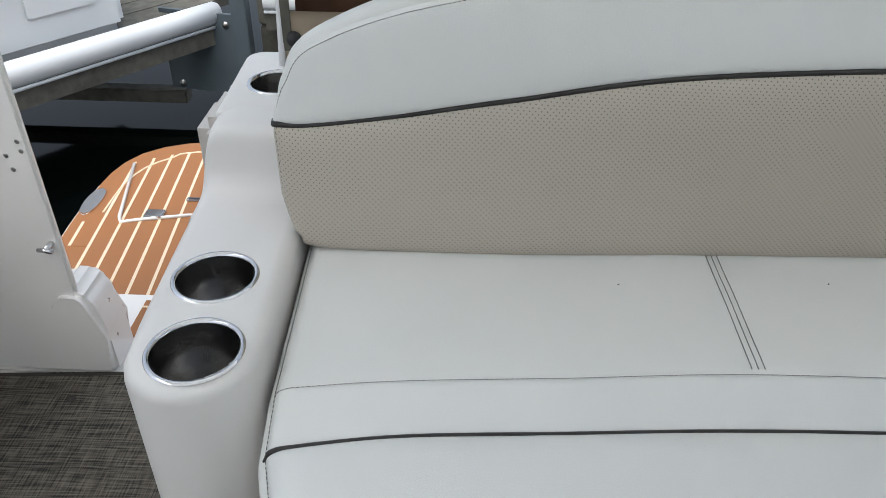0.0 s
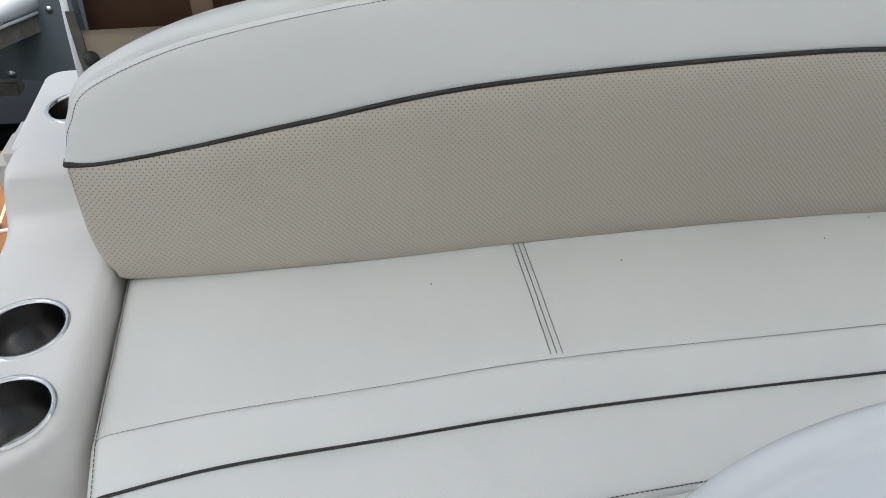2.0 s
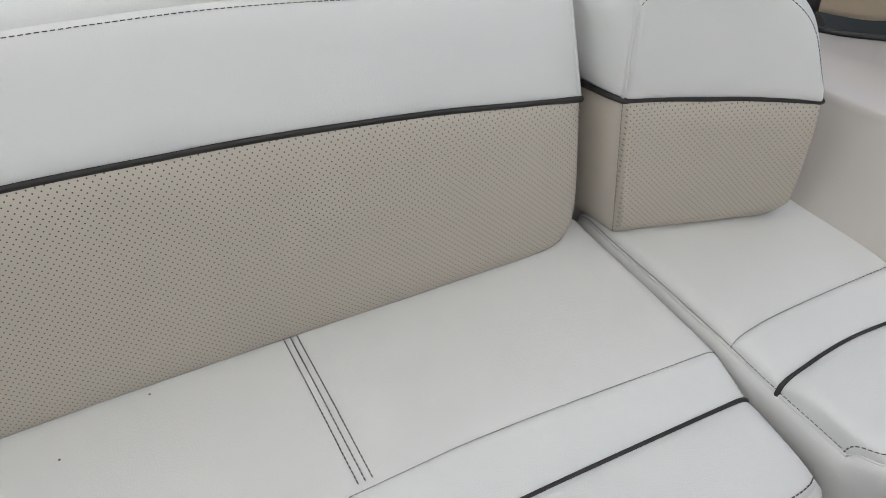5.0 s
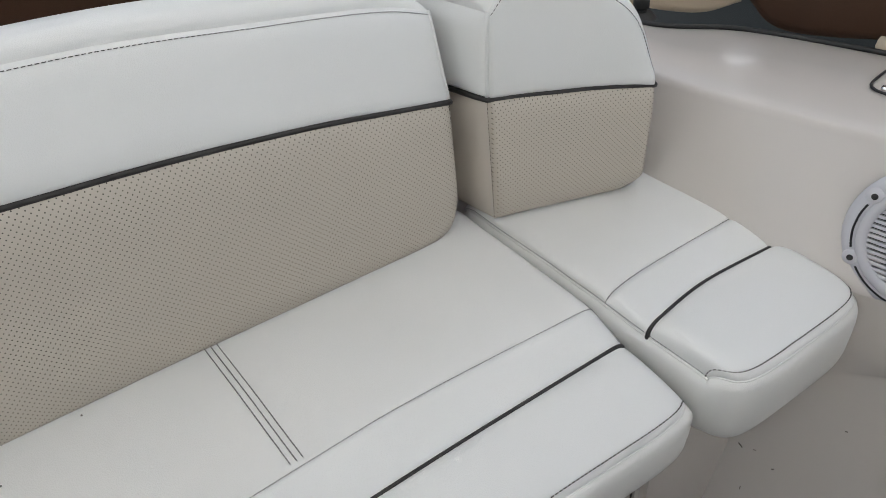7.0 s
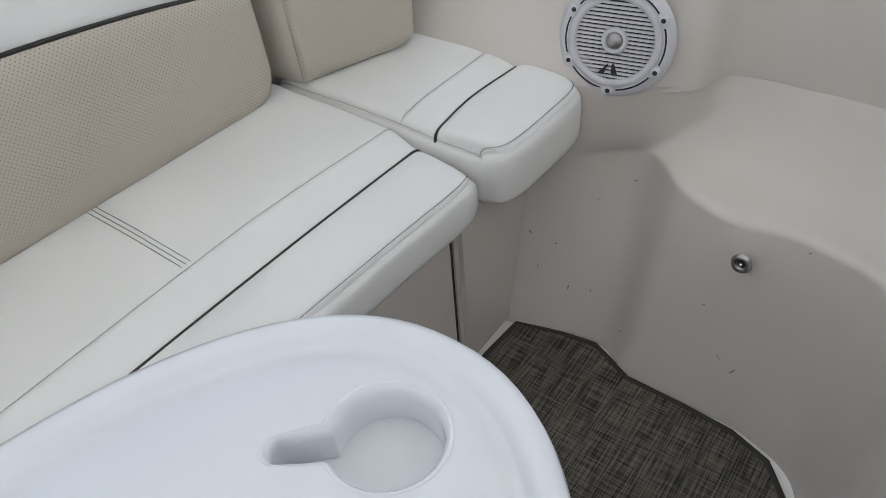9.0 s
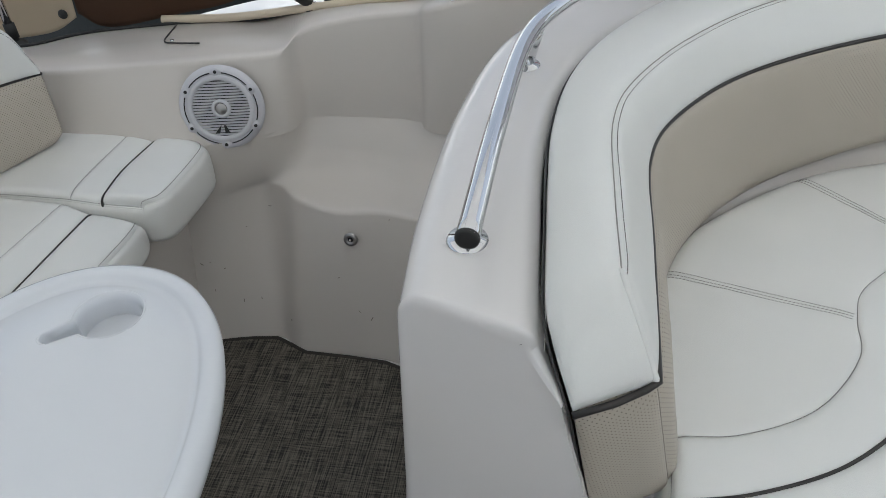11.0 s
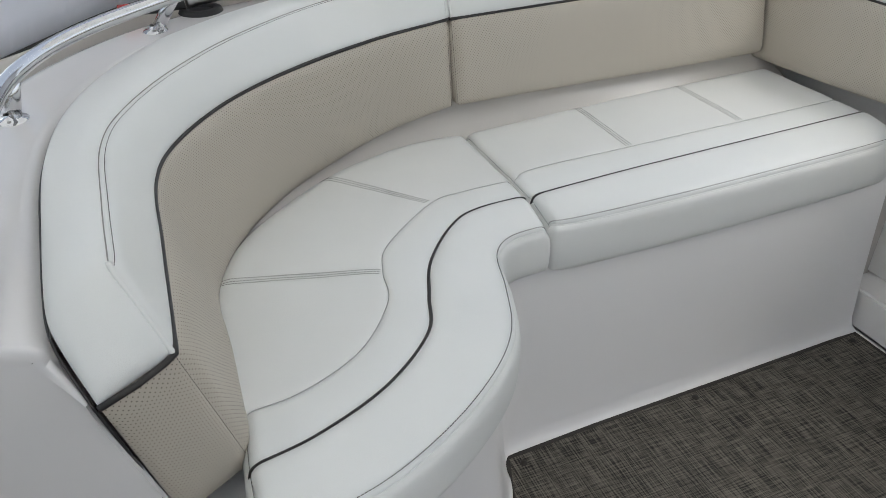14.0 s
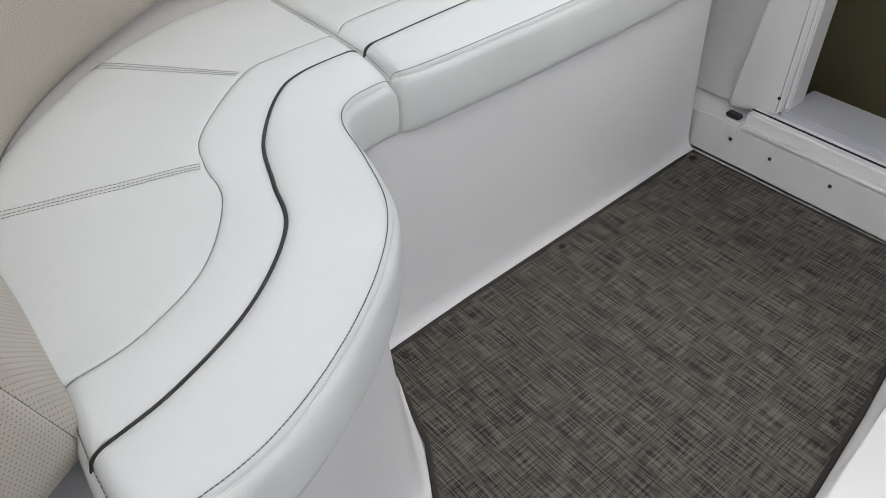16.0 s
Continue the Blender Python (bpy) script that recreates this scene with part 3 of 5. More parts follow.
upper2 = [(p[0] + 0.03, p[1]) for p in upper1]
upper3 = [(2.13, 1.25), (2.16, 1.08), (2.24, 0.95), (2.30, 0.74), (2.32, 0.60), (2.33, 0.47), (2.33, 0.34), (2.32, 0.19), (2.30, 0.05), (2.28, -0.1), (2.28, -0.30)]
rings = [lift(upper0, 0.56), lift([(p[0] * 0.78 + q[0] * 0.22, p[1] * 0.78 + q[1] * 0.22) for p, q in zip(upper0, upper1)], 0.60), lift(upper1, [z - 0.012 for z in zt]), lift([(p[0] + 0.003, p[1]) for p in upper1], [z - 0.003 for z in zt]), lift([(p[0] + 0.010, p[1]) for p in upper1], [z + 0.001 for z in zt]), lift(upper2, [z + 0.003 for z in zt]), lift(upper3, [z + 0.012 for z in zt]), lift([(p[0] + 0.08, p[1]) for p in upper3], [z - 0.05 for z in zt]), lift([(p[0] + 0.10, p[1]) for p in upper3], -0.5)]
liner_up = shell("upper_liner", rings, GEL_SHADED)
e = base("wall_port", (2.0, 0.4, -0.006), "shaded off-white gelcoat side liner with a stepped footwell and coaming", "liner", kind="structure")
adopt(e, liner_low, liner_up)
tree = BVHTree.FromPolygons([v.co for v in liner_low.data.vertices], [tuple(p.vertices) for p in liner_low.data.polygons])
rng = random.Random(5)
for k in range(13):
    aim = Vector((rng.uniform(1.87, 2.0), rng.uniform(0.05, 0.62), rng.uniform(0.06, 0.41)))
    start = Vector((1.45, 0.25, 0.55))
    hit, nrm, _, _ = tree.ray_cast(start, (aim - start).normalized())
    if hit:
        if nrm.dot(start - hit) < 0:
            nrm = -nrm
        way = nrm.cross(Vector((rng.uniform(-1, 1), rng.uniform(-1, 1), rng.uniform(-1, 1)))).normalized() * rng.uniform(0.002, 0.007)
        adopt(e, tube("scuff", [hit - way + nrm * 0.0003, hit + nrm * 0.0005, hit + way * 0.8 + nrm * 0.0003], rng.uniform(0.0006, 0.0012), SCUFF, seg=5))
rail_line = paired([(p[0], p[1], z + 0.015) for p, z in zip(upper3, zt)], 60)
o = tube("toe_rail", rail_line, 0.0045, BLACK)
tagged(o, "black rubber rail along the coaming edge", "rub rail")
# locker lid line and latch screw on the coaming
lid = base("coaming_lid", (2.2, 0.5, 0.76), "off-white locker lid set flush into the coaming", "locker lid")
s1 = tube("lid_gap", paired([(2.292, 0.715, 0.7655), (2.24, 0.713, 0.7625), (2.205, 0.709, 0.761), (2.190, 0.698, 0.761), (2.184, 0.675, 0.7625), (2.180, 0.60, 0.766)], 30), 0.0021, BLACK, seg=6)
s2 = lathe("lid_screw", [(0.0, 0.003), (0.005, 0.0025), (0.006, 0)], (2.204, 0.688, 0.7605), STEEL, seg=14)
adopt(lid, s1, s2)

# ---- speaker ----
def speaker(at, axis, size=1.0):
    e = base("marine_speaker", at, "light grey round marine speaker with slotted grille on the liner", "speaker")
    q = Vector(axis).to_track_quat("Z", "Y").to_matrix().to_4x4()
    M = Matrix.Translation(at) @ q
    obs = []
    obs.append(lathe("bezel", [(0.078, 0.006), (0.082, 0.014), (0.090, 0.014), (0.099, 0.009), (0.103, 0.0)], at, SPK, axis=axis, seg=56))
    obs.append(lathe("cone", [(0.0, 0.002), (0.079, 0.003)], at, SPKDARK, axis=axis))
    obs.append(lathe("grille_ring", [(0.068, 0.010), (0.069, 0.016), (0.081, 0.017), (0.083, 0.010)], at, SPK, axis=axis, seg=56))
    obs.append(lathe("tweeter_dome", [(0.0, 0.020), (0.010, 0.019), (0.014, 0.016)], at, BRUSHED, axis=axis))
    obs.append(lathe("tweeter_ring", [(0.014, 0.013), (0.016, 0.019), (0.021, 0.019), (0.024, 0.012)], at, SPK, axis=axis))
    for k in range(19):
        v = -0.063 + 0.126 * k / 18
        w = math.sqrt(0.0695 ** 2 - v * v)
        spans = [(-w, w)] if abs(v) > 0.022 else [(-w, -math.sqrt(0.023 ** 2 - v * v)), (math.sqrt(0.023 ** 2 - v * v), w)]
        for a, b in spans:
            bm = bmesh.new()
            bmesh.ops.create_cube(bm, size=1)
            for vv in bm.verts:
                vv.co = M @ Vector((a + (vv.co.x + 0.5) * (b - a), v + vv.co.y * 0.0042, 0.012 + vv.co.z * 0.004))
            obs.append(part("slat", bm, SPK, smooth=False))
    for k in range(6):
        a = radians(30 + 60 * k)
        c = M @ Vector((0.089 * math.cos(a), 0.089 * math.sin(a), 0.013))
        tab = lathe("screw_tab", [(0.0, 0.004), (0.009, 0.004), (0.011, 0.0)], c, SPK, axis=axis, seg=16)
        obs.append(tab)
        under(tab, lathe("screw", [(0.0, 0.0052), (0.004, 0.005), (0.0045, 0.003)], c, BLACK, axis=axis, seg=12))
        arc = [M @ Vector((0.087 * math.cos(a + radians(d)), 0.087 * math.sin(a + radians(d)), 0.0135)) for d in range(9, 52, 3)]
        obs.append(tube("shadow_slot", arc, 0.0017, SPKDARK, seg=6))
    for a, b in (((-0.013, -0.060), (-0.003, -0.040)), ((0.004, -0.060), (0.003, -0.040))):
        bm = bmesh.new()
        s = 1 if a[0] > 0 else -1
        vs = [bm.verts.new(M @ Vector(p)) for p in ((b[0] - 0.002, b[1], 0.0165), (b[0] + 0.003 * s, b[1], 0.0165), (a[0] + 0.010 * s, a[1], 0.0165), (a[0] - 0.002 * s, a[1], 0.0165))]
        bm.faces.new(vs)
        obs.append(part("badge", bm, BLACK, smooth=False))
    adopt(e, *obs)
    e.scale = (size, size, size)


speaker((2.052, 0.511, 0.653), (-1.0, -0.20, 0.22), 1.04)

# drain fitting on the footwell wall
e = base("drain_fitting", (1.92, 0.178, 0.355), "small round stainless fitting on the footwell wall", "drain fitting")
ax = (-1, 0.05, 0.15)
adopt(e, lathe("flange", [(0.007, 0.003), (0.010, 0.006), (0.017, 0.005), (0.019, 0.0)], (1.927, 0.178, 0.358), BRUSHED, axis=ax, seg=28),
      lathe("plug", [(0.0, 0.004), (0.007, 0.003)], (1.927, 0.178, 0.358), SPKDARK, axis=ax, seg=20),
      lathe("screw", [(0.0, 0.009), (0.003, 0.008), (0.0035, 0.004)], (1.927, 0.178, 0.358), STEEL, axis=ax, seg=12))

# ---- transom seat ----
BENCH = seat_cushion("cream vinyl bench cushion with dark piping along the transom",
             ([(-0.078, 1.06), (0.5, 1.06), (1.688, 1.06)],
              [(-0.070, 0.725), (0.07, 0.745), (0.273, 0.760), (0.515, 0.778), (0.90, 0.780), (1.264, 0.783), (1.42, 0.780), (1.692, 0.756)],
              [(-0.069, 0.656), (0.076, 0.682), (0.27, 0.696), (0.466, 0.709), (0.70, 0.715), (1.09, 0.716), (1.40, 0.711), (1.694, 0.699)],
              [(-0.040, 0.555), (-0.005, 0.547), (0.26, 0.562), (0.64, 0.588), (1.10, 0.604), (1.44, 0.592), (1.64, 0.580), (1.692, 0.592)]),
             0.607, (0.3300, 0.7535), 0.14, n=160, drops=(0.004, 0.017, 0.045, 0.062))
for x, y in ((0.652, 0.948), (0.987, 0.959), (1.087, 1.000), (0.361, 0.932)):
    adopt(BENCH, lathe("dirt_speck", [(0.0, 0.0012), (0.0011, 0.0008), (0.0014, 0.0)], (x, y, 0.6065 - (1.0 - y) * 0.03), SCUFF, seg=8))
o = box("bench_plinth", -0.09, 1.692, 0.64, 1.05, -0.008, 0.467, GEL_SHADED, 0.012)
tagged(o, "shaded off-white gelcoat box beneath the transom bench", "seat base")
# black strip stands in for the shade in the gap beside the bench box
o = box("locker_gap", 1.693, 1.697, 0.648, 1.2, -0.008, 0.46, BLACK, 0)
tagged(o, "black strip for the shaded gap between bench box and side liner", "seal")
backrest("long cream and white transom backrest with perforated beige panel",
         [(-0.108, 1.012, 0.670), (-0.088, 1.002, 0.623), (-0.045, 0.999, 0.604), (0.25, 1.004, 0.598), (0.55, 1.018, 0.598), (0.9, 1.026, 0.598), (1.2, 1.018, 0.598), (1.45, 1.006, 0.598), (1.615, 1.0, 0.600), (1.656, 1.004, 0.645)],
         [(-0.115, 1.032, 0.783), (-0.065, 1.030, 0.784), (0.05, 1.028, 0.801), (0.20, 1.028, 0.828), (0.46, 1.026, 0.870), (0.92, 1.024, 0.892), (1.19, 1.024, 0.877), (1.42, 1.024, 0.848), (1.58, 1.024, 0.818), (1.664, 1.024, 0.801)],
         [(-0.112, 1.045, 0.800), (-0.098, 1.048, 0.838), (-0.060, 1.051, 0.890), (0.10, 1.052, 0.948), (0.40, 1.055, 0.993), (0.85, 1.055, 1.017), (1.20, 1.055, 1.004), (1.43, 1.055, 0.973), (1.58, 1.055, 0.948), (1.656, 1.050, 0.925)],
         [(-0.085, 1.114, 0.800), (-0.070, 1.114, 0.838), (-0.030, 1.114, 0.886), (0.12, 1.114, 0.946), (0.40, 1.114, 0.986), (0.85, 1.114, 1.014), (1.20, 1.114, 1.012), (1.43, 1.114, 0.988), (1.58, 1.114, 0.955), (1.645, 1.108, 0.925)], n=150)
o = box("transom_wall", -0.28, 2.0, 1.16, 1.30, -0.12, 0.72, GEL_SHADED, 0.02)
tagged(o, "shaded off-white gelcoat transom wall behind the backrest", "wall", kind="structure")

# ---- corner seat ----
seat_cushion("small cream vinyl corner cushion with dark piping",
             ([(1.710, 1.06), (1.85, 1.06), (2.005, 1.06)],
              [(1.716, 0.757), (1.78, 0.763), (1.88, 0.762), (2.005, 0.757)],
              [(1.724, 0.687), (1.85, 0.697), (2.005, 0.682)],
              [(1.729, 0.592), (1.742, 0.562), (1.775, 0.549), (1.85, 0.544), (1.95, 0.542), (1.985, 0.553), (1.997, 0.580)]),
             0.600, (), 0.135, n=50, drops=(0.002, 0.010, 0.022, 0.028))
o = box("corner_plinth", 1.698, 1.96, 0.632, 1.05, -0.006, 0.445, GEL_SHADED, 0.012)
tagged(o, "off-white moulded ledge beneath the corner cushion", "seat base")
backrest("short corner backrest of white and perforated beige vinyl",
         [(1.712, 0.985, 0.600), (1.76, 0.970, 0.600), (1.81, 0.952, 0.600), (1.86, 0.935, 0.600), (1.915, 0.914, 0.602), (1.948, 0.902, 0.618)],
         [(1.712, 1.0, 0.797), (1.76, 0.983, 0.794), (1.81, 0.962, 0.790), (1.86, 0.942, 0.786), (1.91, 0.916, 0.782), (1.942, 0.896, 0.780)],
         [(1.706, 0.990, 0.925), (1.735, 0.984, 0.955), (1.80, 0.966, 0.960), (1.845, 0.945, 0.942), (1.905, 0.917, 0.89), (1.940, 0.900, 0.797)],
         [(1.690, 1.13, 0.920), (1.74, 1.12, 0.952), (1.82, 1.095, 0.957), (1.865, 1.06, 0.928), (1.915, 1.03, 0.87), (1.945, 1.01, 0.79)], n=60, end_mat=perf_plain)

# ---- cup holder arm ----
arm = base("cup_holder_arm", (-0.17, 0.95, -0.008), "off-white moulded armrest with three steel cup holders", "armrest")


def drilled(name, outline, holes, z0, z1, mat, bevel):
    """A raised block whose top is pierced by round wells."""
    bm = bmesh.new()
    n = len(outline)
    ring = [[bm.verts.new((p[0], p[1], z)) for p in outline] for z in (z0, z1)]
    cx = sum(p[0] for p in outline) / n
    cy = sum(p[1] for p in outline) / n
    for k in range(4):
        a = (k + 1) / 4 * math.pi / 2
        f = bevel * (1 - math.cos(a))
        row = []
        for i, p in enumerate(outline):
            t = Vector((outline[(i + 1) % n][0] - outline[i - 1][0], outline[(i + 1) % n][1] - outline[i - 1][1])).normalized()
            inn = Vector((-t.y, t.x))
            row.append(bm.verts.new((p[0] + inn.x * f, p[1] + inn.y * f, z1 + bevel * math.sin(a))))
        ring.append(row)
    for a, b in zip(ring, ring[1:]):
        for i in range(n):
            bm.faces.new((a[i], a[(i + 1) % n], b[(i + 1) % n], b[i]))
    edges = [bm.edges.get((ring[-1][i], ring[-1][(i + 1) % n])) for i in range(n)]
    zt2 = z1 + bevel
    for x, y, r in holes:
        vs = [bm.verts.new((x + r * math.cos(2 * math.pi * k / 32), y + r * math.sin(2 * math.pi * k / 32), zt2)) for k in range(32)]
        edges += [bm.edges.new((vs[k], vs[(k + 1) % 32])) for k in range(32)]
    bmesh.ops.triangle_fill(bm, use_beauty=True, use_dissolve=False, edges=edges)
    return smooth_by_angle(part(name, bm, mat), 35)


def cup(x, y, z, r):
    ring = lathe("cup_rim", [(r - 0.005, -0.004), (r - 0.004, 0.001), (r - 0.0015, 0.0024), (r + 0.001, 0.0022), (r + 0.0028, 0.0)], (x, y, z), STEEL, seg=48)
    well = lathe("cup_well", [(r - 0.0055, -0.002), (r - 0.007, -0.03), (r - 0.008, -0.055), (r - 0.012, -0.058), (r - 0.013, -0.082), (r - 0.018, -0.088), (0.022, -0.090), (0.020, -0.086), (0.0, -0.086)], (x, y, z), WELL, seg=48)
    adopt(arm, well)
    under(well, ring)


front = [(-0.245 + 0.078 * (1 - math.cos(a)), 0.745 - 0.075 * math.sin(a)) for a in [radians(d) for d in range(0, 181, 15)]]
low_line = front + [(-0.088, 0.76), (-0.088, 0.85), (-0.090, 1.0), (-0.095, 1.12), (-0.095, 1.19), (-0.266, 1.19), (-0.262, 1.05), (-0.256, 0.92), (-0.250, 0.80)]
cups = [(-0.161, 0.742, 0.0555), (-0.177, 0.883, 0.0545)]
adopt(arm, drilled("lower_arm", low_line, cups, -0.008, 0.613, GELA, 0.02))
hi_line = []
for cx, cy, a0, q0 in ((-0.2385, 1.184, 180, 0.008), (-0.106, 1.184, 270, 0.008), (-0.09, 1.41, 0, 0.034), (-0.222, 1.41, 90, 0.034)):
    hi_line += [(cx + q0 * math.cos(radians(a0 + q)), cy + q0 * math.sin(radians(a0 + q))) for q in range(0, 91, 30 if q0 < 0.02 else 18)]
adopt(arm, drilled("upper_arm", hi_line, [(-0.170, 1.298, 0.052)], 0.60, 0.724, GELA, 0.0079))
cup(-0.161, 0.742, 0.633, 0.0555)
cup(-0.177, 0.883, 0.633, 0.0545)
cup(-0.170, 1.298, 0.732, 0.052)
bm = bmesh.new()
ramp = curve([(0, 1.03, 0.6318), (0, 1.065, 0.6328), (0, 1.092, 0.639), (0, 1.106, 0.655), (0, 1.112, 0.680), (0, 1.117, 0.710), (0, 1.123, 0.724), (0, 1.135, 0.7305), (0, 1.155, 0.7325), (0, 1.195, 0.7325)], 40)
across = [(-0.2655, 0.20), (-0.2645, 0.022), (-0.2595, 0.008), (-0.249, 0.0015), (-0.235, 0.0), (-0.13, 0.0), (-0.112, 0.0015), (-0.1015, 0.008), (-0.0965, 0.022), (-0.0955, 0.20)]
grid(bm, [[Vector((x + (0.019 * (p.z - 0.632) / 0.1 if x < -0.2 else 0), p.y, max(0.55, p.z - d))) for x, d in across] for p in ramp])
adopt(arm, part("arm_ramp", bm, GELA))

# ---- lounge console, base and bench ----
out_line = [(1.085, -0.155), (1.25, -0.150), (1.50, -0.165), (1.75, -0.215), (1.93, -0.33), (2.07, -0.50), (2.15, -0.72), (2.19, -1.0), (2.22, -1.5), (2.26, -2.40)]
in_line = [(1.025, -0.325), (1.17, -0.318), (1.40, -0.314), (1.60, -0.345), (1.78, -0.43), (1.92, -0.55), (2.02, -0.70), (2.08, -0.95), (2.12, -1.5), (2.16, -2.40)]
top_z = [0.955, 0.968, 0.985, 0.995, 1.0, 1.005, 1.01, 1.015, 1.02, 1.02]


def between(a, b, f):
    return [(p[0] + (q[0] - p[0]) * f, p[1] + (q[1] - p[1]) * f) for p, q in zip(a, b)]


fl = [(1.04, -0.12)] + between(out_line, in_line, -0.12)[1:]
rings = [lift(fl, -0.006), lift([(1.068, -0.15)] + between(out_line, in_line, -0.03)[1:], 0.60), lift(out_line, [z - 0.05 for z in top_z])]
for k in range(1, 6):
    a = k / 5 * math.pi / 2
    rings.append(lift(between(out_line, in_line, 0.28 * (1 - math.cos(a))), [z - 0.05 * (1 - math.sin(a)) for z in top_z]))
rings.append(lift(between(out_line, in_line, 0.6), top_z))
for k in range(0, 6):
    a = k / 5 * math.pi / 2
    rings.append(lift(between(out_line, in_line, 0.85 + 0.15 * math.sin(a)), [z - 0.02 * (1 - math.cos(a)) for z in top_z]))
rings.append(lift([(0.972, -0.356)] + in_line[1:], [z - 0.05 for z in top_z]))
for z, p in ((0.86, (0.970, -0.366)), (0.76, (0.994, -0.386)), (0.62, (1.030, -0.410)), (-0.006, (1.06, -0.52))):
    rings.append(lift([p] + between(out_line, in_line, 1.15)[1:], z))
rows = [paired(r, 90) for r in rings]
# inboard end: a face with a soft round edge
RE = 0.016
bm = bmesh.new()
vs = grid(bm, rows)
loop = [r[0] for r in rows]
across = (Vector((1.025, -0.325, 0)) - Vector((1.085, -0.155, 0))).normalized()
away = Vector((across.y, -across.x, 0))
if away.x > 0:
    away = -away
ring = [v[0] for v in vs]
for k in range(1, 7):
    a = min(k, 5) / 5 * math.pi / 2
    nxt = []
    for i, p in enumerate(loop):
        t = (loop[min(len(loop) - 1, i + 1)] - loop[max(0, i - 1)]).normalized()
        inn = across * t.z - Vector((0, 0, 1)) * t.dot(across)
        f = 0 if i > len(loop) - 6 else 1
        nxt.append(bm.verts.new(p + inn * f * (RE * (1 - math.cos(a)) + (0.006 if k == 6 else 0)) + away * (RE * math.sin(a) - 0.008 * math.sin(a)) + (Vector((0, 0, 1e-5 * k)))))
    for i in range(len(loop) - 1):
        bm.faces.new((ring[i], ring[i + 1], nxt[i + 1], nxt[i]))
    ring = nxt
bm.faces.new(ring)
bmesh.ops.recalc_face_normals(bm, faces=bm.faces[:])
console = smooth_by_angle(part("console_shell", bm, CONSOLE), 40)
e = base("lounge_console", (1.5, -0.25, -0.006), "glossy white moulded console that curves round the lounge", "console")
adopt(e, console)

lounge = [[(1.13, -0.495), (1.30, -0.50), (1.40, -0.503), (1.445, -0.508), (1.49, -0.520), (1.65, -0.605), (1.83, -0.810), (1.920, -1.005), (1.945, -1.208)],
          [(1.135, -0.515), (1.15, -0.61), (1.21, -0.72), (1.32, -0.803), (1.41, -0.822), (1.495, -0.86), (1.62, -1.0), (1.642, -1.09), (1.648, -1.208)],
          [(1.03, -0.505), (1.055, -0.61), (1.115, -0.735), (1.21, -0.838), (1.305, -0.876), (1.41, -0.92), (1.515, -1.005), (1.560, -1.08), (1.572, -1.208)],
          [(0.925, -0.50), (0.94, -0.65), (1.00, -0.785), (1.085, -0.905), (1.175, -0.985), (1.29, -1.03), (1.40, -1.06), (1.452, -1.115), (1.466, -1.205)]]
seat_cushion("curved cream vinyl lounge cushion with dark piping", lounge, 0.675, (4 / 8, 6 / 8), 0.135, n=145, line=paired, group="port lounge cushions")
bench = [[(1.935, -1.219), (1.978, -1.56), (2.012, -1.93), (2.035, -2.275)],
         [(1.655, -1.221), (1.682, -1.29), (1.697, -1.55), (1.718, -1.935), (1.738, -2.278)],
         [(1.568, -1.222), (1.592, -1.47), (1.616, -1.82), (1.645, -2.282)],
         [(1.492, -1.226), (1.470, -1.255), (1.468, -1.42), (1.476, -1.70), (1.505, -2.20), (1.545, -2.285)]]
seat_cushion("straight cream vinyl bench cushion with dark piping", bench, 0.675, (0.327, 0.665), 0.148, n=120, group="port lounge cushions")

# moulded base beneath the lounge
fr_hi = paired(lounge[3], 60)
n0 = [(0.97, -0.42)] + [(p.x + 0.03, p.y + 0.025) for p in fr_hi] + [(1.492, -1.25), (1.495, -1.5), (1.505, -1.9), (1.512, -2.25), (1.525, -2.30), (1.65, -2.305)]
f0 = [(1.02, -0.30), (1.00, -0.50), (1.0, -0.70), (1.06, -0.90), (1.10, -0.985), (1.22, -1.05), (1.34, -1.105), (1.44, -1.15), (1.455, -1.40), (1.465, -1.7), (1.475, -2.0), (1.485, -2.32), (1.505, -2.345), (1.65, -2.35)]
m = 90
hi = curve(lift(n0, 0.545), m)
lo = curve(lift(f0, -0.006), m)
bm = bmesh.new()
rows = []
for f, off in ((0, 0.0), (0.012, 0.010), (0.035, 0.018), (0.08, 0.023), (0.35, 0.018), (0.7, 0.008), (0.93, 0.0), (1.0, 0.006)):
    rows.append([a.lerp(b, f) + Vector((off, off * 0.4, 0)) for a, b in zip(lo, hi)])
inner = [Vector((p.x + 0.20, p.y + 0.10, 0.545)) for p in hi]
rows.append(inner)
grid(bm, rows)
o = smooth_by_angle(part("lounge_plinth", bm, PLINTH), 40)
tagged(o, "shaded off-white gelcoat base beneath the curved lounge and bench", "seat base")

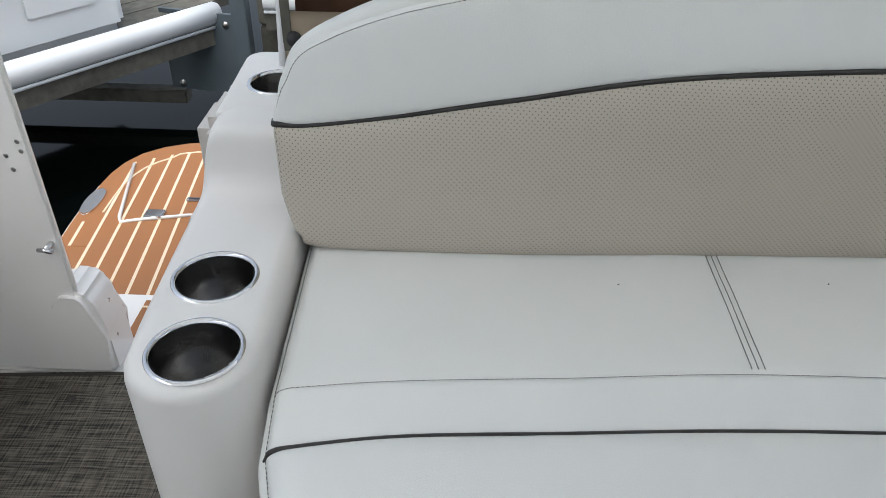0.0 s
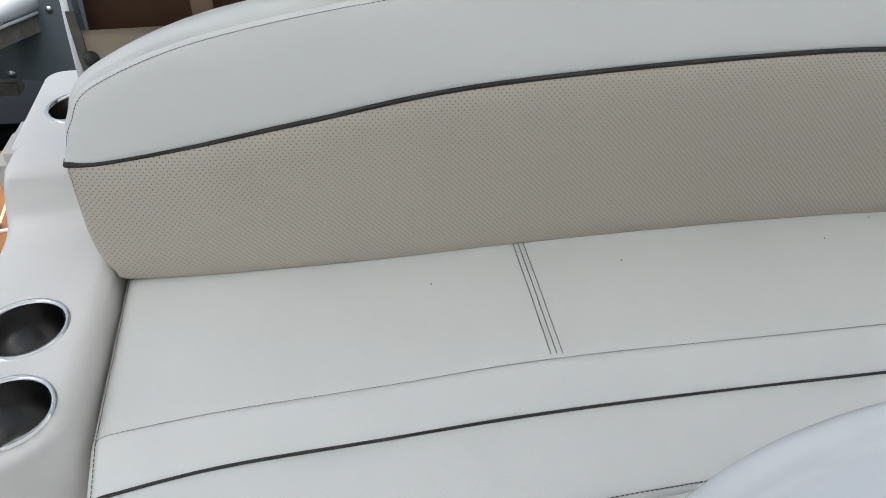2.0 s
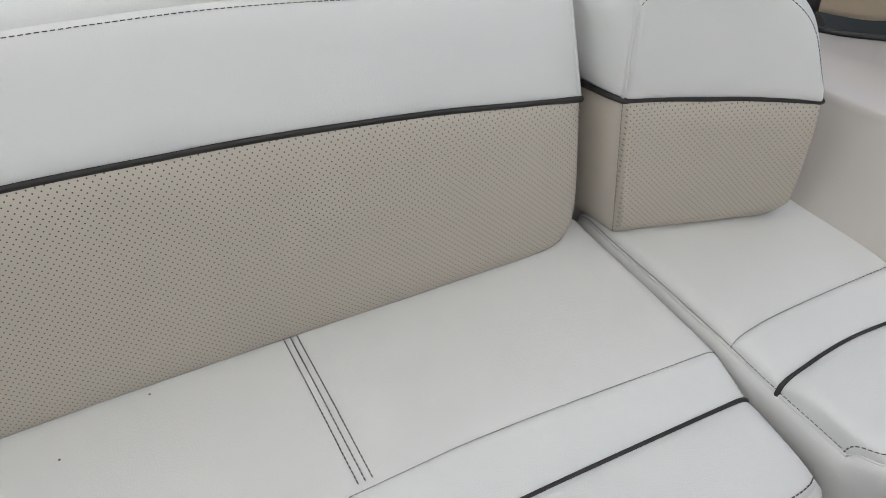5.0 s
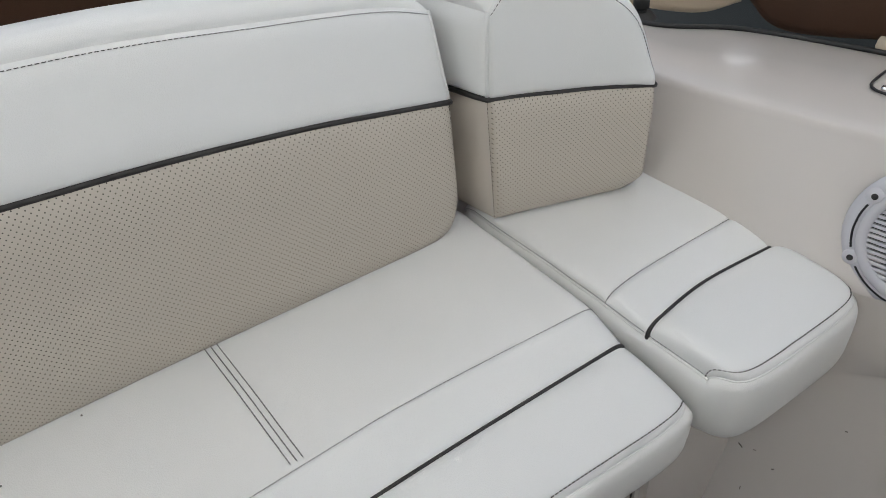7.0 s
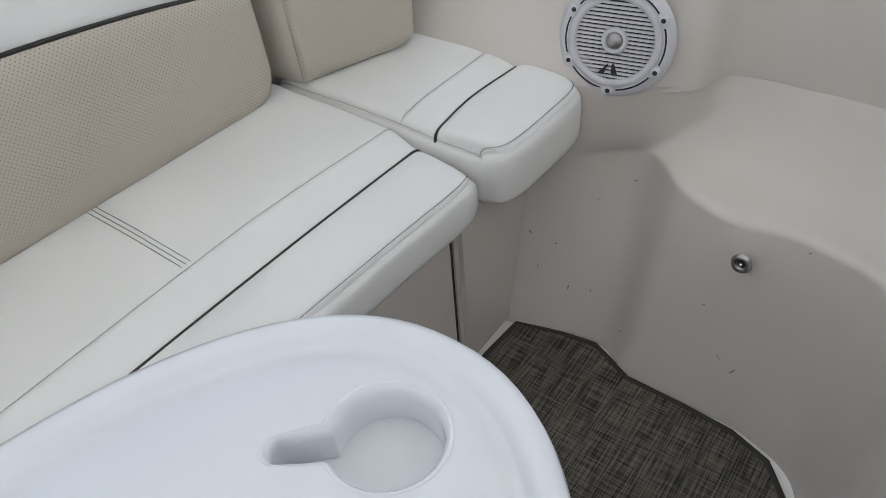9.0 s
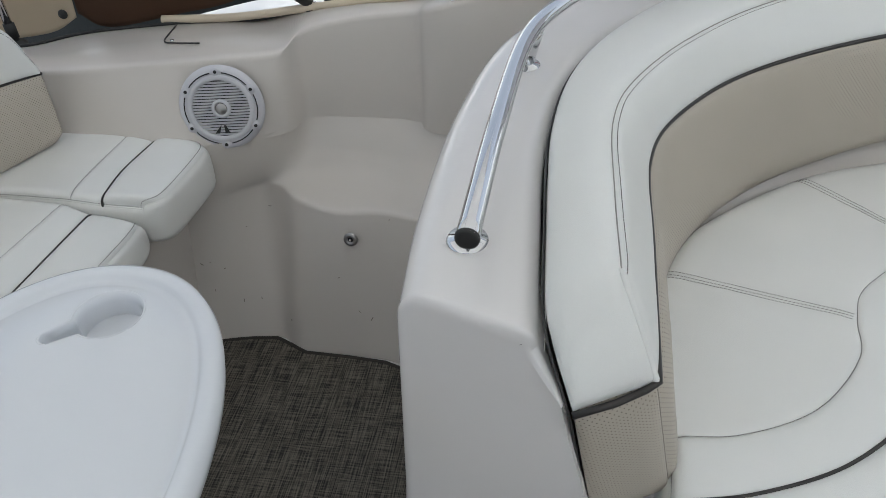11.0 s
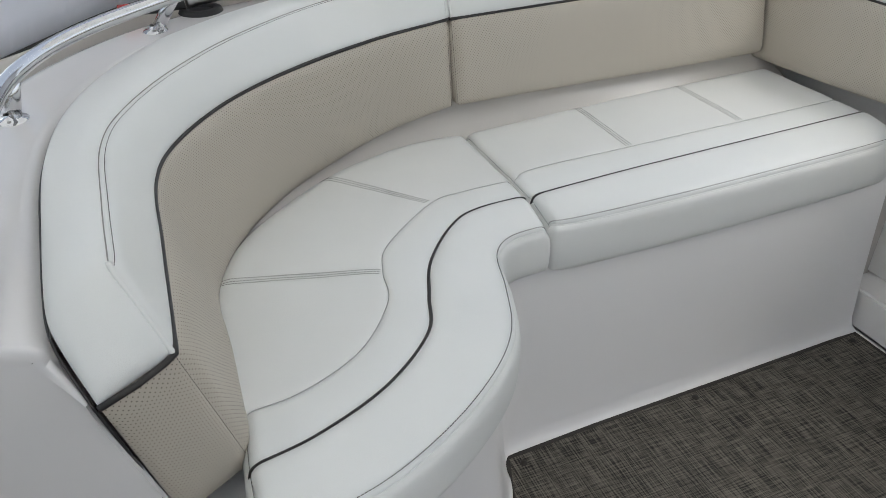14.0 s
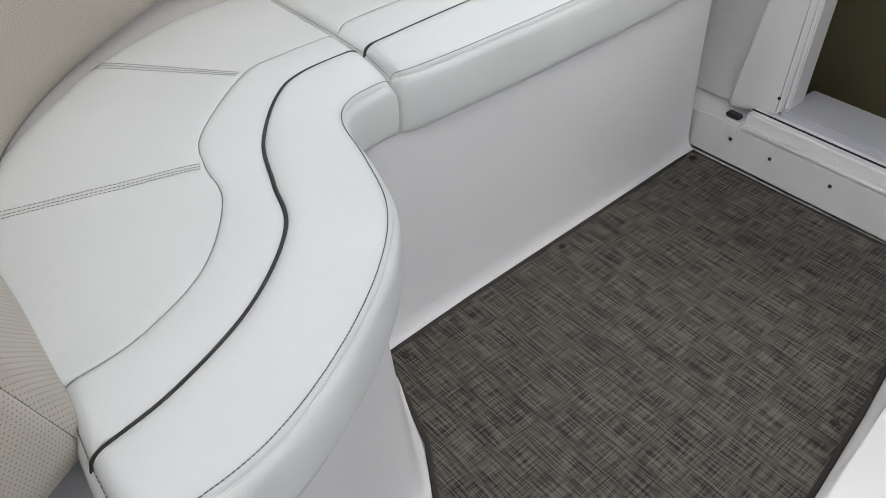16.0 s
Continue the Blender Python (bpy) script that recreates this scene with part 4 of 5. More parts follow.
backrest("curved lounge backrest of white and perforated beige vinyl",
         [(1.085, -0.512, 0.625), (1.28, -0.516, 0.65), (1.47, -0.520, 0.655), (1.645, -0.595, 0.658), (1.79, -0.715, 0.664), (1.89, -0.855, 0.676), (1.96, -1.02, 0.70), (1.978, -1.198, 0.732)],
         [(1.0, -0.450, 0.920), (1.22, -0.455, 0.93), (1.42, -0.462, 0.932), (1.56, -0.507, 0.932), (1.72, -0.622, 0.932), (1.845, -0.785, 0.935), (1.955, -0.99, 0.937), (2.022, -1.202, 0.942)],
         [(1.05, -0.405, 1.020), (1.20, -0.401, 1.020), (1.38, -0.403, 1.020), (1.51, -0.437, 1.020), (1.67, -0.530, 1.022), (1.83, -0.675, 1.025), (1.985, -0.90, 1.03), (2.065, -1.205, 1.045)],
         [(1.022, -0.332, 0.965), (1.17, -0.326, 0.980), (1.40, -0.322, 0.99), (1.60, -0.353, 0.995), (1.78, -0.437, 1.0), (1.92, -0.555, 1.005), (2.05, -0.80, 1.015), (2.11, -1.205, 1.03)], n=130, end_bulge=0.03, tail=((0.962, -0.365, 0.905), (1.03, -0.41, 0.62)))
backrest("straight bench backrest of white and perforated beige vinyl",
         [(1.978, -1.216, 0.732), (1.99, -1.5, 0.73), (2.005, -1.85, 0.728), (2.02, -2.20, 0.728), (2.022, -2.225, 0.738)],
         [(2.022, -1.214, 0.942), (2.04, -1.5, 0.945), (2.06, -1.85, 0.948), (2.075, -2.20, 0.95), (2.078, -2.23, 0.95)],
         [(2.065, -1.214, 1.055), (2.08, -1.5, 1.065), (2.10, -1.85, 1.07), (2.12, -2.20, 1.07), (2.125, -2.23, 1.06)],
         [(2.125, -1.214, 1.04), (2.145, -1.5, 1.05), (2.165, -1.85, 1.05), (2.185, -2.20, 1.05), (2.19, -2.23, 1.04)], n=80)
backrest("forward end backrest of perforated beige vinyl against the bulkhead",
         [(2.08, -2.250, 0.70), (1.95, -2.262, 0.70), (1.75, -2.275, 0.705), (1.50, -2.30, 0.712), (1.44, -2.31, 0.72)],
         [(2.10, -2.275, 0.95), (1.95, -2.285, 0.95), (1.75, -2.30, 0.945), (1.50, -2.325, 0.94), (1.43, -2.335, 0.935)],
         [(2.10, -2.30, 1.06), (1.95, -2.31, 1.06), (1.75, -2.32, 1.05), (1.50, -2.345, 1.04), (1.44, -2.35, 1.02)],
         [(2.10, -2.37, 1.05), (1.95, -2.37, 1.05), (1.75, -2.37, 1.04), (1.50, -2.385, 1.03), (1.44, -2.385, 1.01)], n=70)

# moulded strip between the cushions and the backrests
st = [(1.40, -0.49), (1.55, -0.52), (1.66, -0.58), (1.80, -0.70), (1.90, -0.83), (1.965, -1.0), (1.985, -1.2), (1.99, -1.5), (2.01, -1.9), (2.03, -2.32)]
hi_st = [(1.42, -0.40), (1.60, -0.44), (1.74, -0.50), (1.88, -0.64), (1.99, -0.80), (2.04, -0.99), (2.06, -1.2), (2.07, -1.5), (2.09, -1.9), (2.11, -2.32)]
bm = bmesh.new()
grid(bm, [paired(lift([(p[0] - 0.06, p[1] - 0.02) for p in st], 0.60), 60), paired(lift([(p[0] - 0.03, p[1] - 0.01) for p in st], 0.648), 60), paired(lift(st, 0.668), 60), paired(lift([(p[0] * 0.6 + q[0] * 0.4, p[1] * 0.6 + q[1] * 0.4) for p, q in zip(st, hi_st)], 0.70), 60), paired(lift(hi_st, 0.80), 60)])
tagged(part("seat_back_ledge", bm, GEL_SHADED), "off-white moulded ledge behind the lounge cushions", "ledge", kind="structure")

# ---- grab rail ----
e = base("grab_rail", (1.55, -0.28, 0.98), "curved polished stainless grab rail on three posts", "grab rail")
rl = curve([(1.065, -0.243, 1.040), (1.30, -0.252, 1.052), (1.54, -0.272, 1.064), (1.68, -0.318, 1.070), (1.78, -0.39, 1.076), (1.87, -0.49, 1.081), (1.97, -0.625, 1.086), (2.03, -0.74, 1.088)], 60)
obs = [tube("rail_tube", rl, 0.0135, STEEL, seg=20)]
d = (rl[0] - rl[1]).normalized()
obs.append(lathe("end_cap", [(0.0, 0.002), (0.010, 0.0018), (0.0135, 0.0), (0.0141, -0.003)], rl[0], BLACK, axis=tuple(d), seg=24))
for (x, y, z), k in (((1.165, -0.230, 0.963), 9), ((1.612, -0.268, 0.990), 31), ((1.985, -0.522, 1.003), 52)):
    top = min(rl, key=lambda p: (p.x - x) ** 2 + (p.y - y) ** 2)
    obs.append(tube("post", [(x, y, z), (top.x, top.y, top.z)], 0.0125, STEEL, seg=16))
    obs.append(lathe("foot_flange", [(0.0125, 0.014), (0.0145, 0.008), (0.024, 0.0055), (0.027, 0.0)], (x, y, z), STEEL, seg=28))
    for s in (-1, 1):
        under(obs[-1], lathe("screw", [(0.0, 0.0022), (0.003, 0.002), (0.004, 0.0)], (x + 0.019 * s, y - 0.004 * s, z + 0.006), BRUSHED, seg=10))
adopt(e, *obs)

# rod socket and lying pole on the console top
e = base("rod_socket", (2.04, -0.62, 1.008), "black round socket set into the console top", "rod socket")
adopt(e, lathe("flange", [(0.025, 0.002), (0.030, 0.010), (0.046, 0.008), (0.050, 0.0)], (2.085, -0.628, 1.008), BLACK, seg=32), lathe("well", [(0.0, 0.003), (0.026, 0.004)], (2.085, -0.628, 1.008), SPKDARK, seg=24))
o = tube("light_pole", curve([(2.075, -0.60, 1.035), (2.13, -0.80, 1.045), (2.16, -1.05, 1.05)], 20), 0.014, BRUSHED, seg=14)
tagged(o, "grey metal light pole lying along the console", "light pole")
o = tube("pole_plug", [(2.09, -0.455, 1.025), (2.09, -0.475, 1.025), (2.088, -0.50, 1.025)], 0.014, RED, seg=14)
tagged(o, "small red plastic plug on the console", "plug")
o = tube("pole_grip", [(2.088, -0.50, 1.025), (2.08, -0.54, 1.026), (2.075, -0.595, 1.032)], 0.011, BLACK, seg=14)
tagged(o, "black plastic grip beside the red plug", "grip")

# ---- cockpit table ----
table = base("cockpit_table", (0.78, 0.24, -0.006), "white moulded oval table with a mug recess on a post", "table")
A, B, TZ = 0.398, 0.223, 0.90


def oval(f, z, n=96, cx=0.751, cy=0.217):
    return [Vector((cx + (A + f) * math.copysign(abs(math.cos(t)) ** 0.93, math.cos(t)), cy + (B + f) * math.copysign(abs(math.sin(t)) ** 0.93, math.sin(t)), z)) for t in [2 * math.pi * k / n for k in range(n)]]


bm = bmesh.new()
prof = [(-0.03, TZ - 0.045), (-0.008, TZ - 0.042), (0.0, TZ - 0.030), (0.002, TZ - 0.015), (-0.002, TZ - 0.004), (-0.010, TZ), (-0.018, TZ - 0.001), (-0.023, TZ - 0.004), (-0.026, TZ - 0.009), (-0.030, TZ - 0.0115), (-0.036, TZ - 0.0115), (-0.040, TZ - 0.009)]
vs = grid(bm, [oval(f, z) for f, z in prof], closed=True)
bm.faces.new(vs[0][::-1])
edges = [bm.edges.get((vs[-1][k], vs[-1][(k + 1) % 96])) for k in range(96)]
CX, CY, CR = 1.058, 0.210, 0.043
hole = []
ha = math.atan2(0.062, -0.058)
for k in range(40):
    a = ha + radians(20) + (2 * math.pi - radians(40)) * k / 39
    hole.append(Vector((CX + CR * math.cos(a), CY + CR * math.sin(a), 0)))
dx, dy = math.cos(ha), math.sin(ha)
for k in range(13):
    a = -math.pi / 2 + math.pi * (k / 12)
    ex, ey = 0.072 + 0.011 * math.cos(a), 0.011 * math.sin(a)
    hole.append(Vector((CX + dx * ex - dy * ey, CY + dy * ex + dx * ey, 0)))
hz = TZ - 0.009
h0 = [bm.verts.new((p.x, p.y, hz)) for p in hole]
nh = len(hole)
edges += [bm.edges.new((h0[k], h0[(k + 1) % nh])) for k in range(nh)]
bmesh.ops.triangle_fill(bm, use_beauty=True, edges=edges)
top = smooth_by_angle(part("tabletop", bm, PLASTIC), 50)
bm = bmesh.new()
mid = Vector((CX + dx * 0.02, CY + dy * 0.02, 0))
rows = []
for inset, z in ((-0.003, hz + 0.0005), (0.0, hz - 0.001), (0.003, hz - 0.004), (0.004, hz - 0.012), (0.006, hz - 0.055), (0.010, hz - 0.058), (0.012, hz - 0.122), (0.018, hz - 0.130)):
    rows.append([p + (mid - p).normalized() * inset + Vector((0, 0, z)) for p in hole])
vs = grid(bm, rows, closed=True)
bm.faces.new(vs[-1])
rec = smooth_by_angle(part("mug_recess", bm, PLASTIC), 60)
post = lathe("table_post", [(0.04, 0.856), (0.038, 0.83), (0.030, 0.82), (0.030, 0.02), (0.08, 0.012), (0.085, 0.0)], (0.78, 0.24, 0.0), BRUSHED, seg=28)
adopt(table, top, rec, post)

# ---- companionway bulkhead ----
def slab_xz(name, outline, y0, y1, mat, bevel):
    """An outline in the upright plane, given depth."""
    bm = bmesh.new()
    a = [bm.verts.new((x, y1, z)) for x, z in outline]
    b = [bm.verts.new((x, y0, z)) for x, z in outline]
    n = len(outline)
    bm.faces.new(a), bm.faces.new(b[::-1])
    for i in range(n):
        bm.faces.new((a[i], b[i], b[(i + 1) % n], a[(i + 1) % n]))
    bmesh.ops.bevel(bm, geom=bm.edges[:], offset=bevel, segments=3, affect="EDGES", clamp_overlap=True)
    return smooth_by_angle(part(name, bm, mat), 40)



e = base("wall_forward", (1.2, -2.42, -0.006), "off-white bulkhead with an open companionway", "bulkhead", kind="structure")
# sill, post and side panel take the whitest gelcoat to offset missing light
obs = [box("sill", 0.3, 1.60, -2.56, -2.36, -0.006, 0.125, GELW, 0.008), box("sill_step", 0.3, 1.375, -2.52, -2.385, 0.12, 0.165, GELW, 0.006),
       box("track", 0.3, 1.30, -2.60, -2.43, 0.16, 0.19, SPK, 0.004), slab_xz("post", [(1.30, 0.16), (1.475, 0.125), (1.42, 0.48), (1.40, 1.0), (1.40, 1.15), (1.30, 1.15)], -2.56, -2.425, GELW, 0.015),
       box("post_edge", 1.285, 1.302, -2.52, -2.44, 0.17, 1.15, GELW, 0.004),
       box("side_panel", 1.43, 1.66, -2.56, -2.46, 0.12, 0.57, GELW, 0.01), box("upper_wall", 1.43, 2.35, -2.52, -2.385, 0.56, 1.15, GELW, 0.02), box("lower_wall", 1.60, 2.3, -2.56, -2.38, -0.006, 0.56, GEL_SHADED, 0.0),
       box("starboard_bulkhead", -1.1, 0.3, -2.56, -2.42, -0.006, 1.15, GEL_SHADED, 0.01), box("head_beam", 0.3, 1.30, -2.56, -2.42, 1.05, 1.15, GEL_SHADED, 0.01)]
for x, z in ((1.39, 0.077), (1.26, 0.073), (1.08, 0.077)):
    obs.append(lathe("screw", [(0.0, 0.004), (0.004, 0.0035), (0.0055, 0.0)], (x, -2.36, z), SPKDARK, axis=(0, 1, 0), seg=14))
obs.append(lathe("screw", [(0.0, 0.004), (0.004, 0.0035), (0.0055, 0.0)], (1.505, -2.384, 0.69), BRUSHED, axis=(0, 1, 0), seg=14))
obs += [tube("sill_lip", [(0.3, -2.366, 0.126), (0.8, -2.366, 0.126), (1.36, -2.366, 0.126)], 0.006, GELW), box("sill_groove", 0.3, 1.372, -2.412, -2.405, 0.1652, 0.1668, SPKDARK, 0),
        box("latch_block", 1.372, 1.432, -2.40, -2.357, 0.10, 0.136, GELW, 0.005), lathe("screw", [(0.0, 0.004), (0.004, 0.0035), (0.0055, 0.0)], (1.315, -2.425, 0.22), SPKDARK, axis=(0, 1, 0), seg=12)]
adopt(e, *obs)
o = box("door_latch", 1.385, 1.43, -2.392, -2.366, 0.136, 0.150, BLACK, 0.004)
tagged(o, "small black latch on the companionway sill", "latch")
e = base("cabin_interior", (0.8, -3.2, -0.3), "dim olive cabin seen through the companionway", "cabin", kind="structure")
adopt(e, box("cabin_back", -0.6, 2.2, -4.1, -4.0, -0.8, 1.15, CABIN, 0), box("cabin_side", 1.9, 2.0, -4.0, -2.56, -0.8, 1.15, CABIN, 0), box("cabin_side", -0.7, -0.6, -4.0, -2.56, -0.8, 1.15, CABIN, 0),
      box("cabin_roof", -0.7, 2.0, -4.0, -2.56, 1.10, 1.16, CABIN, 0), box("cabin_sole", -0.7, 2.0, -4.0, -2.56, -0.85, -0.8, CABIN, 0), box("cabin_curtain", 0.25, 1.6, -3.0, -2.98, -0.6, 1.05, CABIN, 0))

# ---- starboard side: helm seat base and side wall ----
o = prism("helm_seat_base", [(0.60, -1.45), (0.63, -1.75), (0.66, -1.95), (0.5, -2.1), (-0.2, -2.1), (-0.2, -0.9), (0.3, -0.95), (0.54, -1.15)], -0.006, 0.12, GELA, 0.03, seg=6)
tagged(o, "white moulded step beside the mat", "step")
o = box("wall_starboard", -1.16, -0.98, -2.5, 1.36, -0.12, 0.80, GEL_SHADED, 0.03)
tagged(o, "off-white starboard side coaming", "coaming", kind="structure")

# ---- transom gate post and threshold ----
e = base("gate_post", (-0.85, 1.36, -0.006), "white gelcoat gate post beside the transom walkway", "gate post")
obs = [box("post_body", -1.20, -0.672, 1.345, 1.362, -0.006, 0.95, GELW, 0.006)]
obs.append(slab_xz("foot_cover", [(-0.84, -0.006), (-0.628, -0.006), (-0.630, 0.10), (-0.637, 0.165), (-0.650, 0.207), (-0.668, 0.226), (-0.715, 0.228), (-0.745, 0.19), (-0.79, 0.09)], 1.335, 1.45, GELW, 0.014))
for x, y, z in ((-0.645, 1.40, 0.16), (-0.637, 1.38, 0.08)):
    obs.append(lathe("bolt", [(0.0, 0.008), (0.006, 0.007), (0.009, 0.0)], (x, y, z), STEEL, axis=(1, 0, 0.1), seg=14))
for x, z in ((-0.72, 0.55), (-0.69, 0.58), (-0.715, 0.52), (-0.688, 0.56)):
    obs.append(lathe("screw_hole", [(0.0, 0.0005), (0.004, 0.001), (0.005, 0.0)], (x, 1.345, z), BRUSHED, axis=(0, -1, 0), seg=12))
obs.append(tube("gate_pin", [(-0.69, 1.345, 0.35), (-0.69, 1.32, 0.35)], 0.007, STEEL, seg=12))
obs.append(tube("pin_knob", [(-0.705, 1.318, 0.352), (-0.675, 1.318, 0.348)], 0.005, STEEL, seg=10))
adopt(e, *obs)
o = box("threshold", -1.0, -0.28, 1.335, 1.63, -0.12, -0.004, GELW, 0.004)
tagged(o, "white gelcoat threshold of the transom walkway", "threshold", kind="structure")

# ---- swim platform ----
plat = base("swim_platform", (0.0, 2.1, -0.16), "swim platform decked in teak planks with cream caulking", "swim platform")
edge = curve([(-1.02, 1.62), (-1.06, 1.92), (-1.075, 2.2), (-1.06, 2.40), (-0.98, 2.53), (-0.80, 2.60), (-0.3, 2.64), (0.6, 2.66), (1.5, 2.62), (2.0, 2.4)], 50)
ol = [(p.x, p.y) for p in edge] + [(2.1, 1.62)]
slab = prism("slab", ol, -0.16, -0.062, GELW, 0.01)
adopt(plat, slab)
inner = curve([(-0.96, 1.64), (-1.015, 1.92), (-1.03, 2.2), (-1.02, 2.37), (-0.95, 2.49), (-0.79, 2.56), (-0.3, 2.60), (0.6, 2.62), (1.5, 2.58)], 60)


def far_y(x):
    """The aft end of a plank that runs fore and aft at x."""
    best = [p.y for p in inner if abs(p.x - x) < 0.05]
    return max(best) if best else 2.5


obs = []
caulk_bed = prism("margin_board", [(p.x + (0.012 if p.x < 0 else 0), p.y - 0.012) for p in edge[1:]] + [(1.6, 1.64)], -0.062, -0.0505, TEAK)
obs.append(caulk_bed)
pitch = 0.058
lean = -0.10
left_y = np.array([p.y for p in inner if p.y < 2.40 and p.x < -0.9])
left_x = np.array([p.x for p in inner if p.y < 2.40 and p.x < -0.9])
ys = np.arange(1.64, 2.62, 0.01)
x = -1.04
while x < 1.4:
    a, b = x + 0.0045, x + pitch - 0.0045
    ok = []
    for y in ys:
        xa, xb = a + lean * (y - 1.64), b + lean * (y - 1.64)
        if xa > np.interp(y, left_y, left_x) + 0.008 and y < min(far_y(xa), far_y(xb)) - 0.05:
            ok.append(y)
    if len(ok) > 6:
        y0, y1 = ok[0], ok[-1]
        obs.append(prism("plank", [(a + lean * (y0 - 1.64), y0), (b + lean * (y0 - 1.64), y0), (b + lean * (y1 - 1.64), y1), (a + lean * (y1 - 1.64), y1)], -0.056, -0.049, TEAK))
        c0, c1 = x - 0.0045, x + 0.0045
        obs.append(prism("caulk_line", [(c0 + lean * (y0 - 1.64), y0), (c1 + lean * (y0 - 1.64), y0), (c1 + lean * (y1 - 1.64), y1), (c0 + lean * (y1 - 1.64), y1)], -0.056, -0.0485, CAULK))
    x += pitch
obs.append(tube("margin_line", [(p.x + 0.045 * (1 if p.x < -0.9 else 0.3), p.y - (0.0 if p.y < 2.3 else 0.05), -0.0495) for p in inner[8:]], 0.004, CAULK, seg=6))
obs.append(prism("step_plank", [(-0.66, 1.46), (-0.36, 1.46), (-0.36, 1.60), (-0.66, 1.60)], -0.004, 0.0, TEAK))
for q in (-0.60, -0.545, -0.49):
    obs.append(box("caulk_line", q - 0.003, q + 0.003, 1.462, 1.57, 0.0, 0.001, CAULK, 0))
obs.append(box("caulk_line", -0.66, -0.36, 1.57, 1.577, 0.0, 0.001, CAULK, 0))
adopt(plat, *obs)
hatch = base("platform_hatch", (-0.8, 2.2, -0.048), "teak-faced hatch edged in steel in the swim platform", "hatch")
adopt(hatch, tube("trim", [(-1.0, 2.40, -0.046), (-0.92, 2.06, -0.046), (-0.905, 2.03, -0.046), (-0.86, 2.045, -0.046), (-0.5, 2.13, -0.046)], 0.006, GELW, seg=8),
      box("hinge", -0.845, -0.785, 2.055, 2.10, -0.048, -0.038, STEEL, 0.003), box("pull_slot", -0.745, -0.66, 2.165, 2.185, -0.049, -0.042, STEEL, 0.003), box("slot_gap", -0.735, -0.67, 2.170, 2.180, -0.042, -0.0415, SPKDARK, 0))
o = prism("deck_fitting", [(-1.040 + 0.026 * math.cos(2 * math.pi * q / 28), 2.15 + 0.085 * math.sin(2 * math.pi * q / 28)) for q in range(28)], -0.062, -0.045, STEEL, 0.006)
tagged(o, "round polished fitting on the platform edge", "deck fitting")

# ---- dock ----
def rail_beam(p, q, name, label):
    e = base(name, tuple((Vector(p) + Vector(q)) / 2), label, "dock beam")
    d = (Vector(q) - Vector(p)).normalized()
    s = d.cross(Vector((0, 0, 1))).normalized()
    if s.y > 0:
        s = -s
    obs = []
    bm = bmesh.new()
    rows = [[c + s * a + Vector((0, 0, h)) for a, h in ((0, 0), (0, -0.13), (-0.12, -0.13), (-0.12, 0))] for c in (Vector(p), Vector(q))]
    vs = grid(bm, rows, closed=True)
    bm.faces.new(vs[0][::-1]), bm.faces.new(vs[1])
    obs.append(part("timber", bm, WEATHERED, smooth=False))
    prof = [(0.008, -0.035), (0.022, -0.02), (0.028, 0.012), (0.02, 0.04), (0.0, 0.055), (-0.04, 0.055), (-0.055, 0.035), (-0.055, 0.0)]
    bm = bmesh.new()
    rows = [[c + s * a + Vector((0, 0, h)) for a, h in prof] for c in curve([p, q], 12)]
    vs = grid(bm, rows, closed=True)
    bm.faces.new(vs[0][::-1]), bm.faces.new(vs[-1])
    obs.append(part("bumper", bm, BUMPER))
    obs.append(tube("bumper_lip", [Vector(p) + s * 0.008 + Vector((0, 0, -0.045)), Vector(q) + s * 0.008 + Vector((0, 0, -0.045))], 0.008, BUMPER))
    adopt(e, *obs)


rail_beam((-2.66, 1.20, 0.10), (-1.01, 3.58, 0.10), "finger_pier_beam", "weathered dock beam capped with a white bumper")
rail_beam((-0.80, 3.60, 0.16), (3.2, 3.75, 0.16), "main_dock_beam", "weathered dock beam with white bumper behind the transom")
e = base("finger_pier", (-2.2, 3.0, -0.46), "weathered timber finger pier beside the boat", "pier")
d = Vector((1.67, 2.4, 0)).normalized()
s = Vector((-d.y, d.x, 0))
obs = []
for k in range(9):
    c = Vector((-2.76, 1.16, 0)) + s * (0.14 + 0.145 * k)
    obs.append(prism("deck_board", [tuple((c + s * 0.0)[:2]), tuple((c + d * 3.2)[:2]), tuple((c + d * 3.2 + s * 0.135)[:2]), tuple((c + s * 0.135)[:2])], 0.06, 0.10, WEATHERED))
adopt(e, *obs)
e = base("dock_bracket", (-1.1, 3.55, -0.46), "grey galvanised steel corner bracket under the dock", "bracket")
obs = [prism("plate", [(-1.30, 3.60), (-0.93, 3.52), (-0.93, 3.54), (-1.30, 3.62)], -0.27, 0.12, GALV), box("post", -0.93, -0.86, 3.50, 3.58, -0.46, 0.22, GALV, 0.004)]
for x, z in ((-1.24, -0.24), (-0.98, -0.24), (-0.97, 0.07)):
    obs.append(lathe("bolt", [(0.0, 0.010), (0.014, 0.008), (0.018, 0.0)], (x, 3.58 if x < -1.1 else 3.53, z), BRUSHED, axis=(0, -1, 0), seg=10))
adopt(e, *obs)
o = box("dock_stringer", -3.2, -1.25, 3.62, 3.70, -0.37, -0.30, WEATHERED, 0.008)
tagged(o, "low weathered timber stringer at the waterline", "stringer")
e = base("dock_fascia", (0.8, 3.70, -0.46), "weathered timber dock fascia behind the boat", "dock fascia")
adopt(e, *[box("board", -0.86, 3.2, 3.70 + 0.01 * k, 3.78, 0.02 - 0.16 * k, 0.17 - 0.16 * k, WEATHERED, 0.006) for k in range(3)])
e = base("dock_box", (-1.75, 3.1, 0.10), "white fibreglass dock box with moulded panels", "dock box")
